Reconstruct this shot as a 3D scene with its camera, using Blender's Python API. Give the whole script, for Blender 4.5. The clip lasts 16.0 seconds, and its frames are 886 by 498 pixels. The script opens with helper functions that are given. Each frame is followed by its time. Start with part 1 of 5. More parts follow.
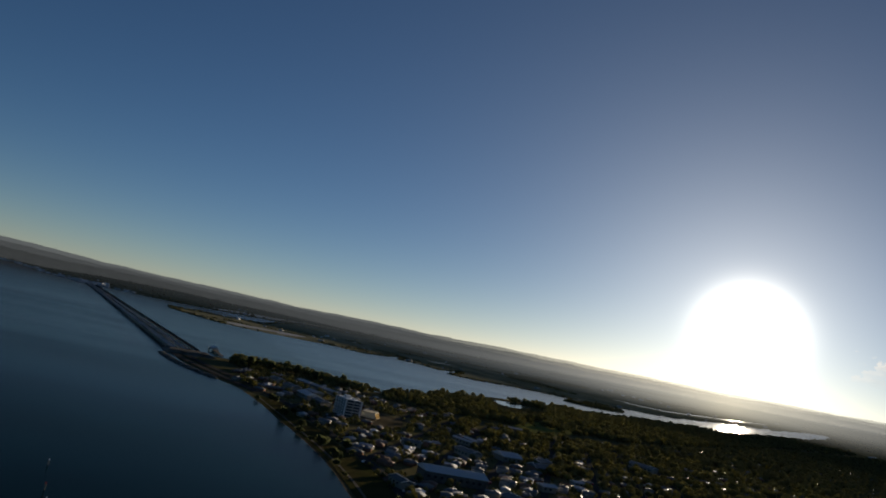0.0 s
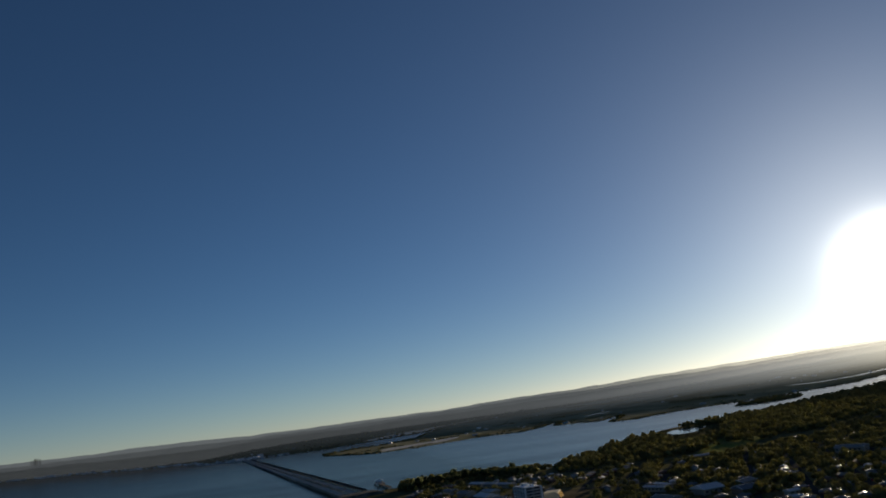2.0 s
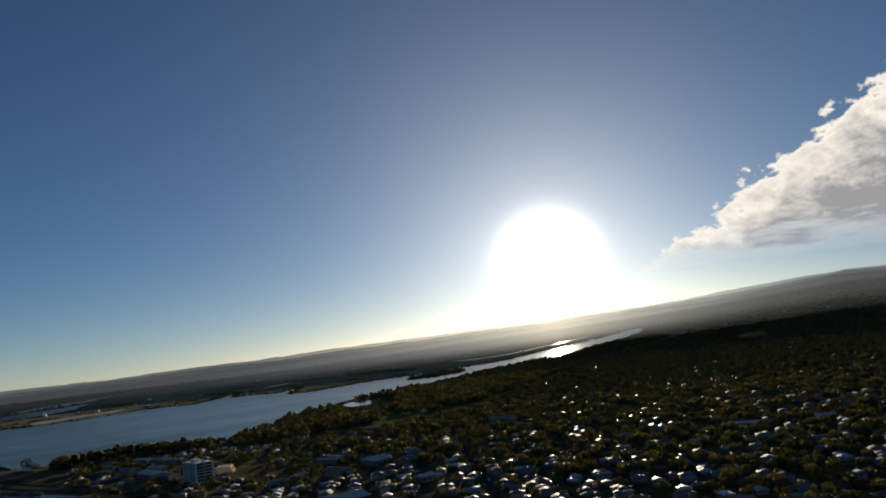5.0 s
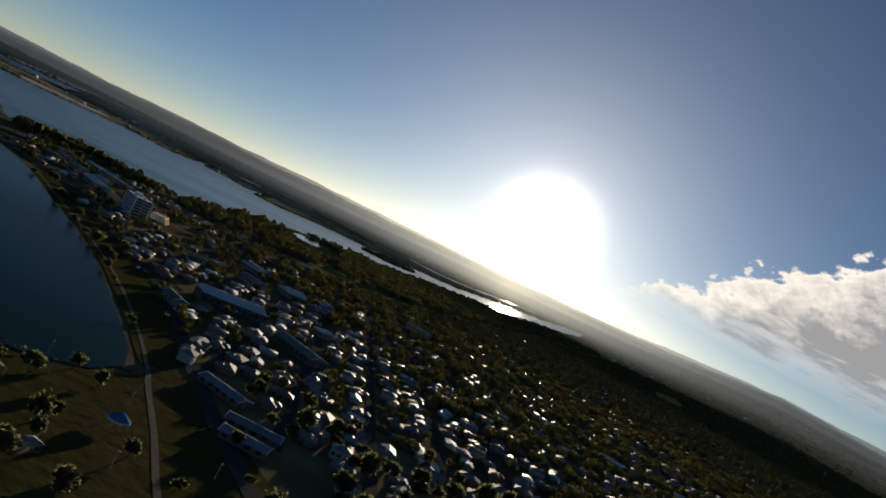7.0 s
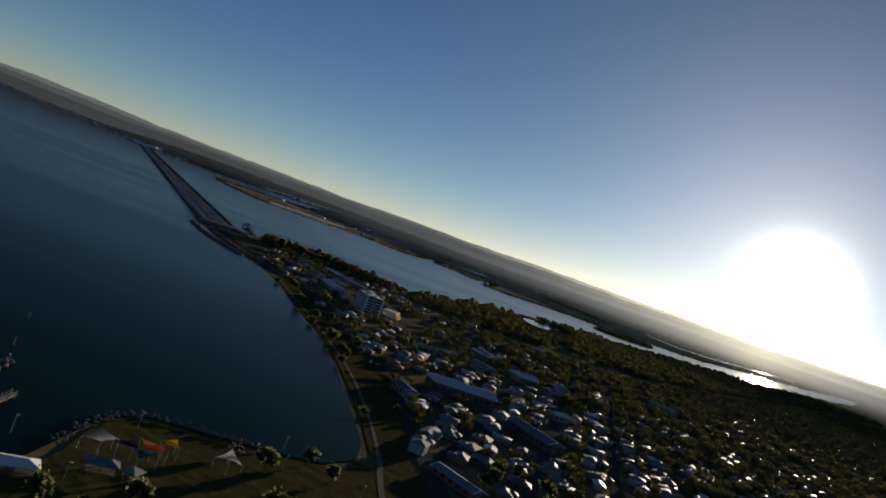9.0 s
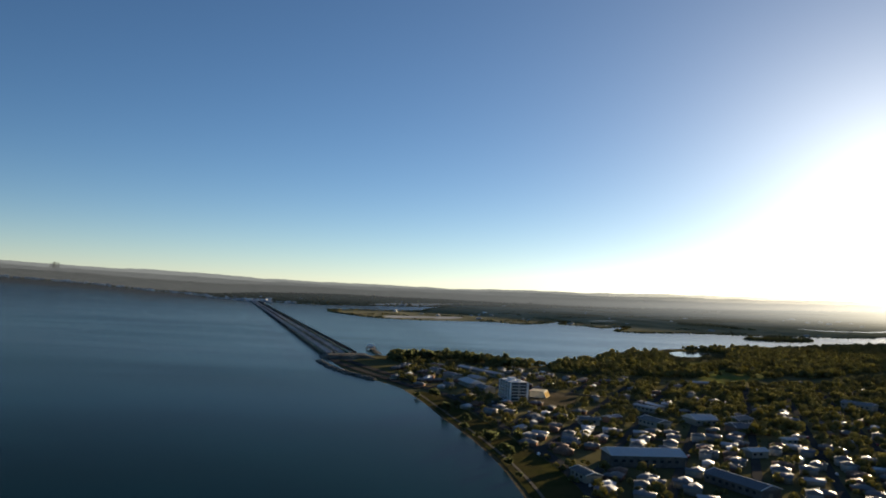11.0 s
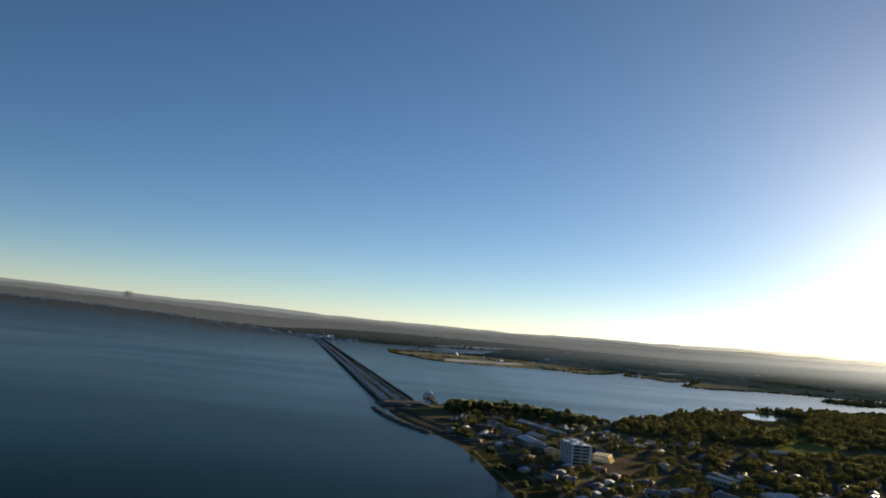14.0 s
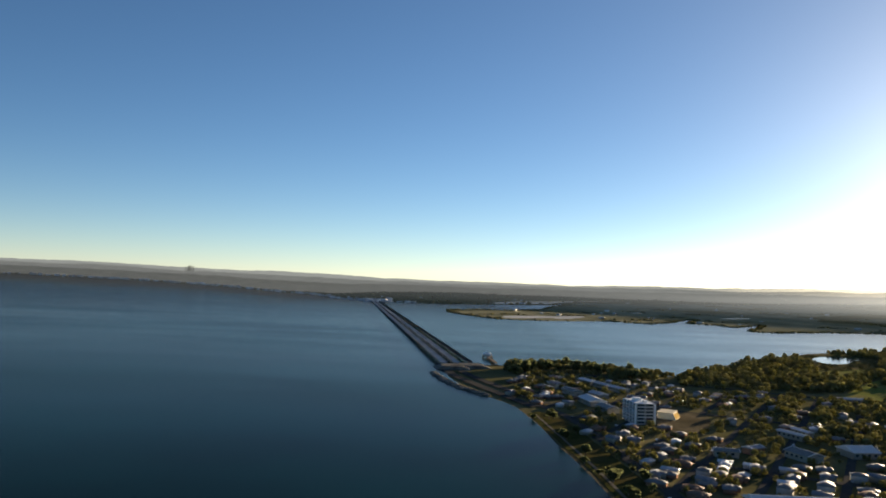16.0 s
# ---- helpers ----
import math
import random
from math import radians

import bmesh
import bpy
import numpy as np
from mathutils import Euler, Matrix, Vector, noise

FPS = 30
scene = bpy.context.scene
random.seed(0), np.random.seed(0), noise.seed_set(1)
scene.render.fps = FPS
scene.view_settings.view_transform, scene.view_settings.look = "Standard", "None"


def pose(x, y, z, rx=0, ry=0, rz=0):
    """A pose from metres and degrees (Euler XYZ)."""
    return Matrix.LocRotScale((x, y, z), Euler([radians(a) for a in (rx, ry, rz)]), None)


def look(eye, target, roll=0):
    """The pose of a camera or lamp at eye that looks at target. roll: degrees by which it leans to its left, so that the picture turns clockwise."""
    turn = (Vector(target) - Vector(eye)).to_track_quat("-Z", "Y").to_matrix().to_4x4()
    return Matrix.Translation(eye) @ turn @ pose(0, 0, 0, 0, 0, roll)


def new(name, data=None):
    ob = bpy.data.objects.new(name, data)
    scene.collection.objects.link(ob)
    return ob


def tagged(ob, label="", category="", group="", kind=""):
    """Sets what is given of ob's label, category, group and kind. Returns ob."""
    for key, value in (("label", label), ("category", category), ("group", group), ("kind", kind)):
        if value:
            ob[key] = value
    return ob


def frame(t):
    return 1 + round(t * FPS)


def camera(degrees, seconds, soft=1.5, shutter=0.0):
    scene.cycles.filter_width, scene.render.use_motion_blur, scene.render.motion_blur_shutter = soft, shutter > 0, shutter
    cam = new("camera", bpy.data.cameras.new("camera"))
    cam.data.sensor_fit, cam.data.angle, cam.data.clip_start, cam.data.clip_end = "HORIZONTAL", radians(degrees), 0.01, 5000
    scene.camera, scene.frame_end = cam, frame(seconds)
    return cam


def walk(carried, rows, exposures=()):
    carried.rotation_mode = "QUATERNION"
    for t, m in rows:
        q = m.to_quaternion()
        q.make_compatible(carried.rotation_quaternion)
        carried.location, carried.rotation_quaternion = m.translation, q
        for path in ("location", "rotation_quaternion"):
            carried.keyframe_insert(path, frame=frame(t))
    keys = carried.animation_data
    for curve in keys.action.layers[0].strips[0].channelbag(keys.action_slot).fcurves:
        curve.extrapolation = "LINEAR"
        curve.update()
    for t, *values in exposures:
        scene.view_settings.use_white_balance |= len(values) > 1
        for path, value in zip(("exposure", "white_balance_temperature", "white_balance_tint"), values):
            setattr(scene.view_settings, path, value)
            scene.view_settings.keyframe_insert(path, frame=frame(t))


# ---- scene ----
cam = camera(58.5, 16.0, soft=1.9)


def eye_row(t, x, y, z, heading, pitch, lean):
    """A camera row: heading clockwise from +Y, pitch upwards, lean as look() takes it."""
    h, p = radians(heading), radians(pitch)
    way = Vector((math.sin(h) * math.cos(p), math.cos(h) * math.cos(p), math.sin(p)))
    return t, look((x, y, z), Vector((x, y, z)) + 100 * way, lean)


ROWS = [
    (0, -32.8, -109.3, 96.4, 18.68, 6.68, 13.01),
    (0.5, -32.8, -106.7, 98.1, 16.27, 6.73, 13.05),
    (1, -33, -104.2, 99.8, 15.39, 8.01, 6.8),
    (1.5, -33.4, -102, 101.4, 13.01, 9.69, -4.35),
    (2, -33.8, -100.1, 102.8, 11.22, 11.59, -7.56),
    (2.5, -34.1, -98.5, 104.1, 14.77, 14.31, -15.62),
    (3, -34.1, -97.2, 105, 17.54, 13.07, -12.68),
    (3.5, -34, -96, 105.7, 23.22, 13.37, -17.37),
    (4, -33.5, -95, 106, 27.22, 12.06, -14.87),
    (4.5, -32.8, -94, 106, 29.43, 11.44, -11.31),
    (5, -31.8, -93.1, 105.8, 33.13, 6.88, -6.35),
    (7.3, -23.6, -87.2, 101.4, 32.8, 0.55, 34.19),
    (7.5, -22.1, -85.9, 101.1, 31.33, 0.51, 37.88),
    (8, -18.1, -82.3, 100.1, 29.06, 1.87, 38.01),
    (8.2, -16.4, -80.7, 99.8, 27.26, 1.21, 33.38),
    (8.5, -14, -78, 99.2, 23.29, 0.11, 29.37),
    (9, -10.4, -73, 98.6, 17.33, -0.67, 21.13),
    (9.2, -9.4, -70.8, 98.5, 14.91, -0.99, 17.84),
    (11.3, -10.9, -41.5, 103.6, 8.74, 3.4, 2.92),
    (11.5, -10.8, -39.3, 104.2, 8.27, 3.7, 5.77),
    (12, -10.3, -34, 105.8, 6.55, 4.32, 5.05),
    (12.5, -9.5, -29.2, 107.5, 5.2, 4.88, 6.89),
    (13, -8.5, -24.8, 109.3, 3.99, 5.2, 5.71),
    (13.5, -7.3, -20.7, 111.1, 4.17, 5.46, 8.46),
    (14, -5.8, -16.7, 112.9, 3.74, 5.61, 5.67),
    (14.5, -4.2, -12.8, 114.8, 1.81, 4.97, 5.54),
    (15, -2.7, -8.9, 116.6, 0.38, 3.74, 4.64),
    (15.5, -1.2, -4.9, 118.6, 0.55, 2.54, 5.46),
    (16, 0.2, -0.8, 120.6, -0, 2.24, 2.41),
]
EXPOSURES = tuple((t, e, k, 10) for t, e, k in (
    (0.0, 0.12, 6650), (1.0, 0.08, 6600), (1.5, 0.2, 6500), (3.0, 0.25, 6400), (4.5, 0.14, 6500), (5.0, 0.24, 6650), (7.3, 0.3, 6700), (9.2, 0.35, 6700),
    (11.3, 1.4, 7150), (12.0, 1.4, 7150), (14.0, 1.32, 7050), (15.0, 1.32, 7100), (16.0, 1.7, 7250)))
walk(cam, [eye_row(*r) for r in ROWS], EXPOSURES)

# ---- sky and sun ----
SUN_AZ, SUN_EL = 40.6, 5.2
world = bpy.data.worlds.new("evening_sky")
scene.world = world
world.use_nodes = True
wt = world.node_tree
wt.nodes.clear()
sky = wt.nodes.new("ShaderNodeTexSky")
sky.sky_type = "NISHITA"
sky.sun_disc = False
sky.sun_elevation, sky.sun_rotation = radians(SUN_EL), radians(SUN_AZ)
sky.altitude, sky.air_density, sky.dust_density, sky.ozone_density = 100, 0.62, 0.12, 3.1
bg = wt.nodes.new("ShaderNodeBackground")
bg.inputs["Strength"].default_value = 0.056
wout = wt.nodes.new("ShaderNodeOutputWorld")
wt.links.new(sky.outputs[0], bg.inputs["Color"])


def sky_math(op, a, b=0.0):
    n = wt.nodes.new("ShaderNodeMath")
    n.operation = op
    for sock, v in zip(n.inputs, (a, b)):
        if isinstance(v, (int, float)):
            sock.default_value = v
        else:
            wt.links.new(v, sock)
    return n.outputs[0]


# sun disc and aureole added to the sky, widened to stand for glare bloom
sky_co, sun_dot = wt.nodes.new("ShaderNodeTexCoord"), wt.nodes.new("ShaderNodeVectorMath")
sun_dot.operation = "DOT_PRODUCT"
sun_dot.inputs[1].default_value = (math.sin(radians(SUN_AZ)) * math.cos(radians(SUN_EL)), math.cos(radians(SUN_AZ)) * math.cos(radians(SUN_EL)), math.sin(radians(SUN_EL)))
wt.links.new(sky_co.outputs["Generated"], sun_dot.inputs[0])
off_sun = sky_math("MULTIPLY", sky_math("ARCCOSINE", sky_math("MINIMUM", sun_dot.outputs["Value"], 1.0)), 180 / math.pi)
disc = sky_math("MULTIPLY", sky_math("EXPONENT", sky_math("MULTIPLY", sky_math("POWER", sky_math("DIVIDE", off_sun, 2.2), 2.0), -1.0)), 5.0)
aureole = sky_math("ADD", sky_math("MULTIPLY", sky_math("EXPONENT", sky_math("DIVIDE", off_sun, -6.0)), 0.62),
                   sky_math("MULTIPLY", sky_math("EXPONENT", sky_math("DIVIDE", off_sun, -15.0)), 0.06))
glare = wt.nodes.new("ShaderNodeBackground")
glare.inputs["Color"].default_value = (1.0, 0.95, 0.83, 1)
wt.links.new(sky_math("ADD", disc, aureole), glare.inputs["Strength"])
sky_sum = wt.nodes.new("ShaderNodeAddShader")
wt.links.new(bg.outputs[0], sky_sum.inputs[0])
wt.links.new(glare.outputs[0], sky_sum.inputs[1])
# pale haze glow added to the sky along the horizon, brightest near the sun
sky_up, air_glow = wt.nodes.new("ShaderNodeSeparateXYZ"), wt.nodes.new("ShaderNodeBackground")
wt.links.new(sky_co.outputs["Generated"], sky_up.inputs[0])
air_glow.inputs["Color"].default_value = (1.0, 0.93, 0.90, 1)
low_air = sky_math("EXPONENT", sky_math("MULTIPLY", sky_math("ABSOLUTE", sky_up.outputs["Z"]), -22.0))
sunward = sky_math("ADD", sky_math("MULTIPLY", sky_math("EXPONENT", sky_math("DIVIDE", off_sun, -13.0)), 0.55), 0.075)
wt.links.new(sky_math("MULTIPLY", low_air, sunward), air_glow.inputs["Strength"])
sky_all = wt.nodes.new("ShaderNodeAddShader")
wt.links.new(sky_sum.outputs[0], sky_all.inputs[0])
wt.links.new(air_glow.outputs[0], sky_all.inputs[1])
wt.links.new(sky_all.outputs[0], wout.inputs["Surface"])
sun = new("sun", bpy.data.lights.new("sun", "SUN"))
sun.data.energy, sun.data.angle, sun.data.color = 5.0, radians(0.53), (1.0, 0.84, 0.63)
sun.matrix_world = look((2000, 2400, 400), (2000 - 1000 * math.sin(radians(SUN_AZ)), 2400 - 1000 * math.cos(radians(SUN_AZ)),
                                            400 - 1000 * math.tan(radians(SUN_EL))))


# ---- materials ----
def material(name, base, second, rough=0.8, scale=1.0, coarse=None, third=None, metal=0.0, bump=0.2, vary=0.0, space="object",
             spec=0.0, bump_scale=None, trans=0.0):
    """Two tones mixed by fine grain and by coarse patches, with relief; vary lightens or darkens whole pieces at random."""
    m = bpy.data.materials.new(name)
    m.use_nodes = True
    nt = m.node_tree
    bs = nt.nodes["Principled BSDF"]
    co = nt.nodes.new("ShaderNodeTexCoord") if space == "object" else nt.nodes.new("ShaderNodeNewGeometry")
    vec = co.outputs["Object"] if space == "object" else co.outputs["Position"]

    def grain(s, detail, lo, hi):
        n = nt.nodes.new("ShaderNodeTexNoise")
        n.inputs["Scale"].default_value, n.inputs["Detail"].default_value = s, detail
        nt.links.new(vec, n.inputs["Vector"])
        r = nt.nodes.new("ShaderNodeMapRange")
        r.inputs["From Min"].default_value, r.inputs["From Max"].default_value = lo, hi
        nt.links.new(n.outputs["Fac"], r.inputs["Value"])
        return n, r.outputs["Result"]

    def blend(fac, a, b):
        x = nt.nodes.new("ShaderNodeMix")
        x.data_type = "RGBA"
        nt.links.new(fac, x.inputs["Factor"])
        for sock, c in ((x.inputs["A"], a), (x.inputs["B"], b)):
            if isinstance(c, tuple):
                sock.default_value = (*c, 1)
            else:
                nt.links.new(c, sock)
        return x.outputs["Result"]

    fine, f1 = grain(scale, 6, 0.35, 0.65)
    col = blend(f1, base, second)
    if third:
        _, f2 = grain(coarse or scale * 0.12, 4, 0.42, 0.62)
        col = blend(f2, col, third)
    if vary:
        oi = nt.nodes.new("ShaderNodeObjectInfo")
        hv = nt.nodes.new("ShaderNodeHueSaturation")
        rr = nt.nodes.new("ShaderNodeMapRange")
        rr.inputs["To Min"].default_value, rr.inputs["To Max"].default_value = 1 - vary, 1 + vary
        nt.links.new(oi.outputs["Random"], rr.inputs["Value"])
        nt.links.new(rr.outputs["Result"], hv.inputs["Value"])
        nt.links.new(col, hv.inputs["Color"])
        col = hv.outputs["Color"]
    nt.links.new(col, bs.inputs["Base Color"])
    bs.inputs["Roughness"].default_value, bs.inputs["Metallic"].default_value = rough, metal
    bs.inputs["Specular IOR Level"].default_value = spec
    if bump:
        b = nt.nodes.new("ShaderNodeBump")
        b.inputs["Strength"].default_value, b.inputs["Distance"].default_value = bump, (bump_scale or 0.3 / scale)
        nt.links.new(fine.outputs["Fac"], b.inputs["Height"])
        nt.links.new(b.outputs[0], bs.inputs["Normal"])
    return m


def leafy(m, glow):
    """Thin leaves let some of the light behind them through."""
    nt = m.node_tree
    bs, out = nt.nodes["Principled BSDF"], nt.nodes["Material Output"]
    tr, mx = nt.nodes.new("ShaderNodeBsdfTranslucent"), nt.nodes.new("ShaderNodeMixShader")
    tr.inputs["Color"].default_value = (*glow, 1)
    mx.inputs["Fac"].default_value = 0.5
    nt.links.new(bs.outputs[0], mx.inputs[1])
    nt.links.new(tr.outputs[0], mx.inputs[2])
    nt.links.new(mx.outputs[0], out.inputs["Surface"])
    return m


def island_vary(m, amount, hues=0.0):
    """Vary a joined mesh's colour from piece to piece."""
    nt = m.node_tree
    bs = nt.nodes["Principled BSDF"]
    src = bs.inputs["Base Color"].links[0].from_socket
    g = nt.nodes.new("ShaderNodeNewGeometry")
    hv = nt.nodes.new("ShaderNodeHueSaturation")
    rr = nt.nodes.new("ShaderNodeMapRange")
    rr.inputs["To Min"].default_value, rr.inputs["To Max"].default_value = 1 - amount, 1 + amount
    nt.links.new(g.outputs["Random Per Island"], rr.inputs["Value"])
    nt.links.new(rr.outputs["Result"], hv.inputs["Value"])
    if hues:
        rh = nt.nodes.new("ShaderNodeMapRange")
        rh.inputs["To Min"].default_value, rh.inputs["To Max"].default_value = 0.5 - hues, 0.5 + hues
        nt.links.new(g.outputs["Random Per Island"], rh.inputs["Value"])
        nt.links.new(rh.outputs["Result"], hv.inputs["Hue"])
    nt.links.new(src, hv.inputs["Color"])
    nt.links.new(hv.outputs["Color"], bs.inputs["Base Color"])
    return m


def water_material(name, tint, rough, ripple, gloss_by_x=False):
    m = material(name, tint, tuple(c * 2.6 for c in tint), rough=rough, scale=0.004, bump=0, space="world", spec=0.5)
    nt = m.node_tree
    bs = nt.nodes["Principled BSDF"]
    bs.inputs["IOR"].default_value, bs.inputs["Specular IOR Level"].default_value = 1.33, 0.35
    g = nt.nodes.new("ShaderNodeNewGeometry")
    big, small = nt.nodes.new("ShaderNodeTexNoise"), nt.nodes.new("ShaderNodeTexNoise")
    big.inputs["Scale"].default_value, small.inputs["Scale"].default_value = 0.012, 0.22
    small.inputs["Detail"].default_value = 4
    add = nt.nodes.new("ShaderNodeMath")
    add.operation = "MULTIPLY"
    for n in (big, small):
        nt.links.new(g.outputs["Position"], n.inputs["Vector"])
    nt.links.new(big.outputs["Fac"], add.inputs[0])
    nt.links.new(small.outputs["Fac"], add.inputs[1])
    b = nt.nodes.new("ShaderNodeBump")
    b.inputs["Strength"].default_value, b.inputs["Distance"].default_value = ripple, 0.5
    if gloss_by_x:
        # reflection strength set by x: dimmed over the bay, raised up the inlet
        xyz, up = nt.nodes.new("ShaderNodeSeparateXYZ"), nt.nodes.new("ShaderNodeMapRange")
        for key, val in (("From Min", 250), ("From Max", 1300), ("To Min", 0.022), ("To Max", 0.5)):
            up.inputs[key].default_value = val
        nt.links.new(g.outputs["Position"], xyz.inputs[0])
        nt.links.new(xyz.outputs["X"], up.inputs["Value"])
        nt.links.new(up.outputs["Result"], bs.inputs["Specular IOR Level"])
    nt.links.new(add.outputs[0], b.inputs["Height"])
    nt.links.new(b.outputs[0], bs.inputs["Normal"])
    # long slicks and cat's-paws where the breeze ruffles the water
    lie, slick, gust = nt.nodes.new("ShaderNodeMapping"), nt.nodes.new("ShaderNodeTexNoise"), nt.nodes.new("ShaderNodeMapRange")
    lie.inputs["Rotation"].default_value, lie.inputs["Scale"].default_value = (0, 0, radians(12)), (0.0016, 0.0075, 1)
    slick.inputs["Scale"].default_value, slick.inputs["Detail"].default_value, slick.inputs["Roughness"].default_value = 1.0, 5, 0.6
    for key, val in (("From Min", 0.35), ("From Max", 0.65), ("To Min", rough * 0.88), ("To Max", rough * 1.2)):
        gust.inputs[key].default_value = val
    nt.links.new(g.outputs["Position"], lie.inputs["Vector"])
    nt.links.new(lie.outputs[0], slick.inputs["Vector"])
    nt.links.new(slick.outputs["Fac"], gust.inputs["Value"])
    nt.links.new(gust.outputs["Result"], bs.inputs["Roughness"])
    return m


M_GROUND = material("dry_grass_and_scrub", (0.15, 0.13, 0.06), (0.22, 0.185, 0.095), 0.95, 0.05, 0.006, (0.10, 0.095, 0.042), space="world", bump=0.06)
M_SEA = water_material("sea_water", (0.0, 0.0100, 0.0105), 0.2, 0.08, True)
M_RIVER = water_material("still_water", (0.010, 0.016, 0.017), 0.12, 0.03)
M_SAND = material("wet_sand", (0.13, 0.105, 0.065), (0.18, 0.145, 0.09), 0.9, 0.15, 0.02, (0.09, 0.075, 0.045), space="world")
M_MARSH = material("pale_salt_marsh", (0.27, 0.25, 0.15), (0.34, 0.31, 0.19), 0.95, 0.02, 0.004, (0.20, 0.19, 0.11), space="world", bump=0.1)
M_SALT = material("pale_salt_crust", (0.56, 0.55, 0.50), (0.66, 0.65, 0.60), 0.7, 0.03, 0.008, (0.48, 0.47, 0.42), space="world", bump=0.05)
M_DECK = material("pale_worn_roadway", (0.52, 0.50, 0.46), (0.60, 0.58, 0.54), 0.8, 0.3, 0.02, (0.45, 0.43, 0.40), space="world")
M_FIELD = material("bright_playing_field", (0.14, 0.16, 0.04), (0.19, 0.205, 0.055), 0.95, 0.1, 0.02, (0.20, 0.185, 0.07), space="world")
M_LAWN = material("mown_lawn", (0.045, 0.047, 0.015), (0.070, 0.068, 0.022), 0.95, 0.12, 0.02, (0.075, 0.062, 0.026), space="world")
M_ASPHALT = material("asphalt", (0.05, 0.05, 0.05), (0.07, 0.068, 0.064), 0.85, 0.4, 0.03, (0.085, 0.08, 0.07), space="world")
M_PATH = material("pale_path_concrete", (0.15, 0.132, 0.10), (0.20, 0.178, 0.14), 0.85, 0.5, space="world")
M_CONCRETE = material("bridge_concrete", (0.34, 0.33, 0.31), (0.42, 0.41, 0.38), 0.85, 0.3, 0.02, (0.26, 0.25, 0.23), space="world")
M_OLDCON = material("weathered_dark_concrete", (0.10, 0.095, 0.085), (0.15, 0.14, 0.125), 0.9, 0.3, 0.02, (0.07, 0.066, 0.06), space="world")
M_ROCK = material("grey_rock", (0.16, 0.15, 0.13), (0.25, 0.235, 0.21), 0.9, 0.6, 0.06, (0.10, 0.095, 0.085), space="world", bump=0.6)
M_LEAF = island_vary(material("eucalypt_leaves", (0.088, 0.090, 0.042), (0.125, 0.124, 0.058), 0.85, 0.35, 0.02, (0.115, 0.105, 0.055), space="world", bump=0.5), 0.2, 0.02)
M_MANG = island_vary(material("mangrove_leaves", (0.105, 0.105, 0.045), (0.145, 0.138, 0.062), 0.85, 0.2, 0.01, (0.12, 0.108, 0.052), space="world", bump=0.5), 0.3, 0.02)
# darker leaf copy for near crowns, standing in for their shade
M_NEARLEAF = leafy(island_vary(material("shaded_tree_leaves", (0.055, 0.062, 0.028), (0.09, 0.095, 0.04), 0.85, 0.8, 0.05, (0.075, 0.07, 0.032), space="world", bump=0.5), 0.35, 0.03), (0.18, 0.20, 0.09))
leafy(M_LEAF, (0.46, 0.43, 0.18))
leafy(M_MANG, (0.60, 0.54, 0.26))
# far leaves paled and made more see-through in place of distance haze
M_FARLEAF = island_vary(material("haze_paled_leaves", (0.15, 0.15, 0.085), (0.20, 0.19, 0.11), 0.9, 0.05, 0.004, (0.17, 0.16, 0.095), space="world", bump=0), 0.25, 0.02)
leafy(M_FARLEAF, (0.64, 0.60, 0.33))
M_BARK = material("grey_bark", (0.14, 0.115, 0.09), (0.22, 0.185, 0.15), 0.9, 3.0)
M_WALL = [material("house_wall_" + n, a, b, 0.8, 1.5, vary=0.15, bump=0.05) for n, a, b in (
    ("cream", (0.28, 0.26, 0.21), (0.35, 0.32, 0.27)), ("brick", (0.20, 0.12, 0.085), (0.26, 0.16, 0.115)), ("white", (0.34, 0.33, 0.31), (0.42, 0.41, 0.39)))]
M_ROOF = [material("roof_" + n, a, b, r, 1.2, vary=0.3, metal=k, bump=0.04, spec=0.04) for n, a, b, r, k in (
    ("grey_tile", (0.15, 0.15, 0.15), (0.22, 0.22, 0.215), 0.62, 0.0), ("terracotta", (0.22, 0.13, 0.09), (0.29, 0.18, 0.13), 0.6, 0.0),
    ("pale_metal", (0.44, 0.45, 0.46), (0.54, 0.55, 0.56), 0.55, 0.0), ("slate_blue", (0.16, 0.17, 0.19), (0.23, 0.24, 0.26), 0.55, 0.0))]
M_WHITE = material("white_painted_steel", (0.74, 0.74, 0.73), (0.80, 0.80, 0.79), 0.5, 0.8)
M_PANE = material("dark_window_glass", (0.02, 0.025, 0.03), (0.03, 0.035, 0.04), 0.08, 1.0, bump=0, spec=0.6)
M_TIMBER = material("weathered_timber", (0.20, 0.17, 0.13), (0.28, 0.24, 0.19), 0.85, 2.0)


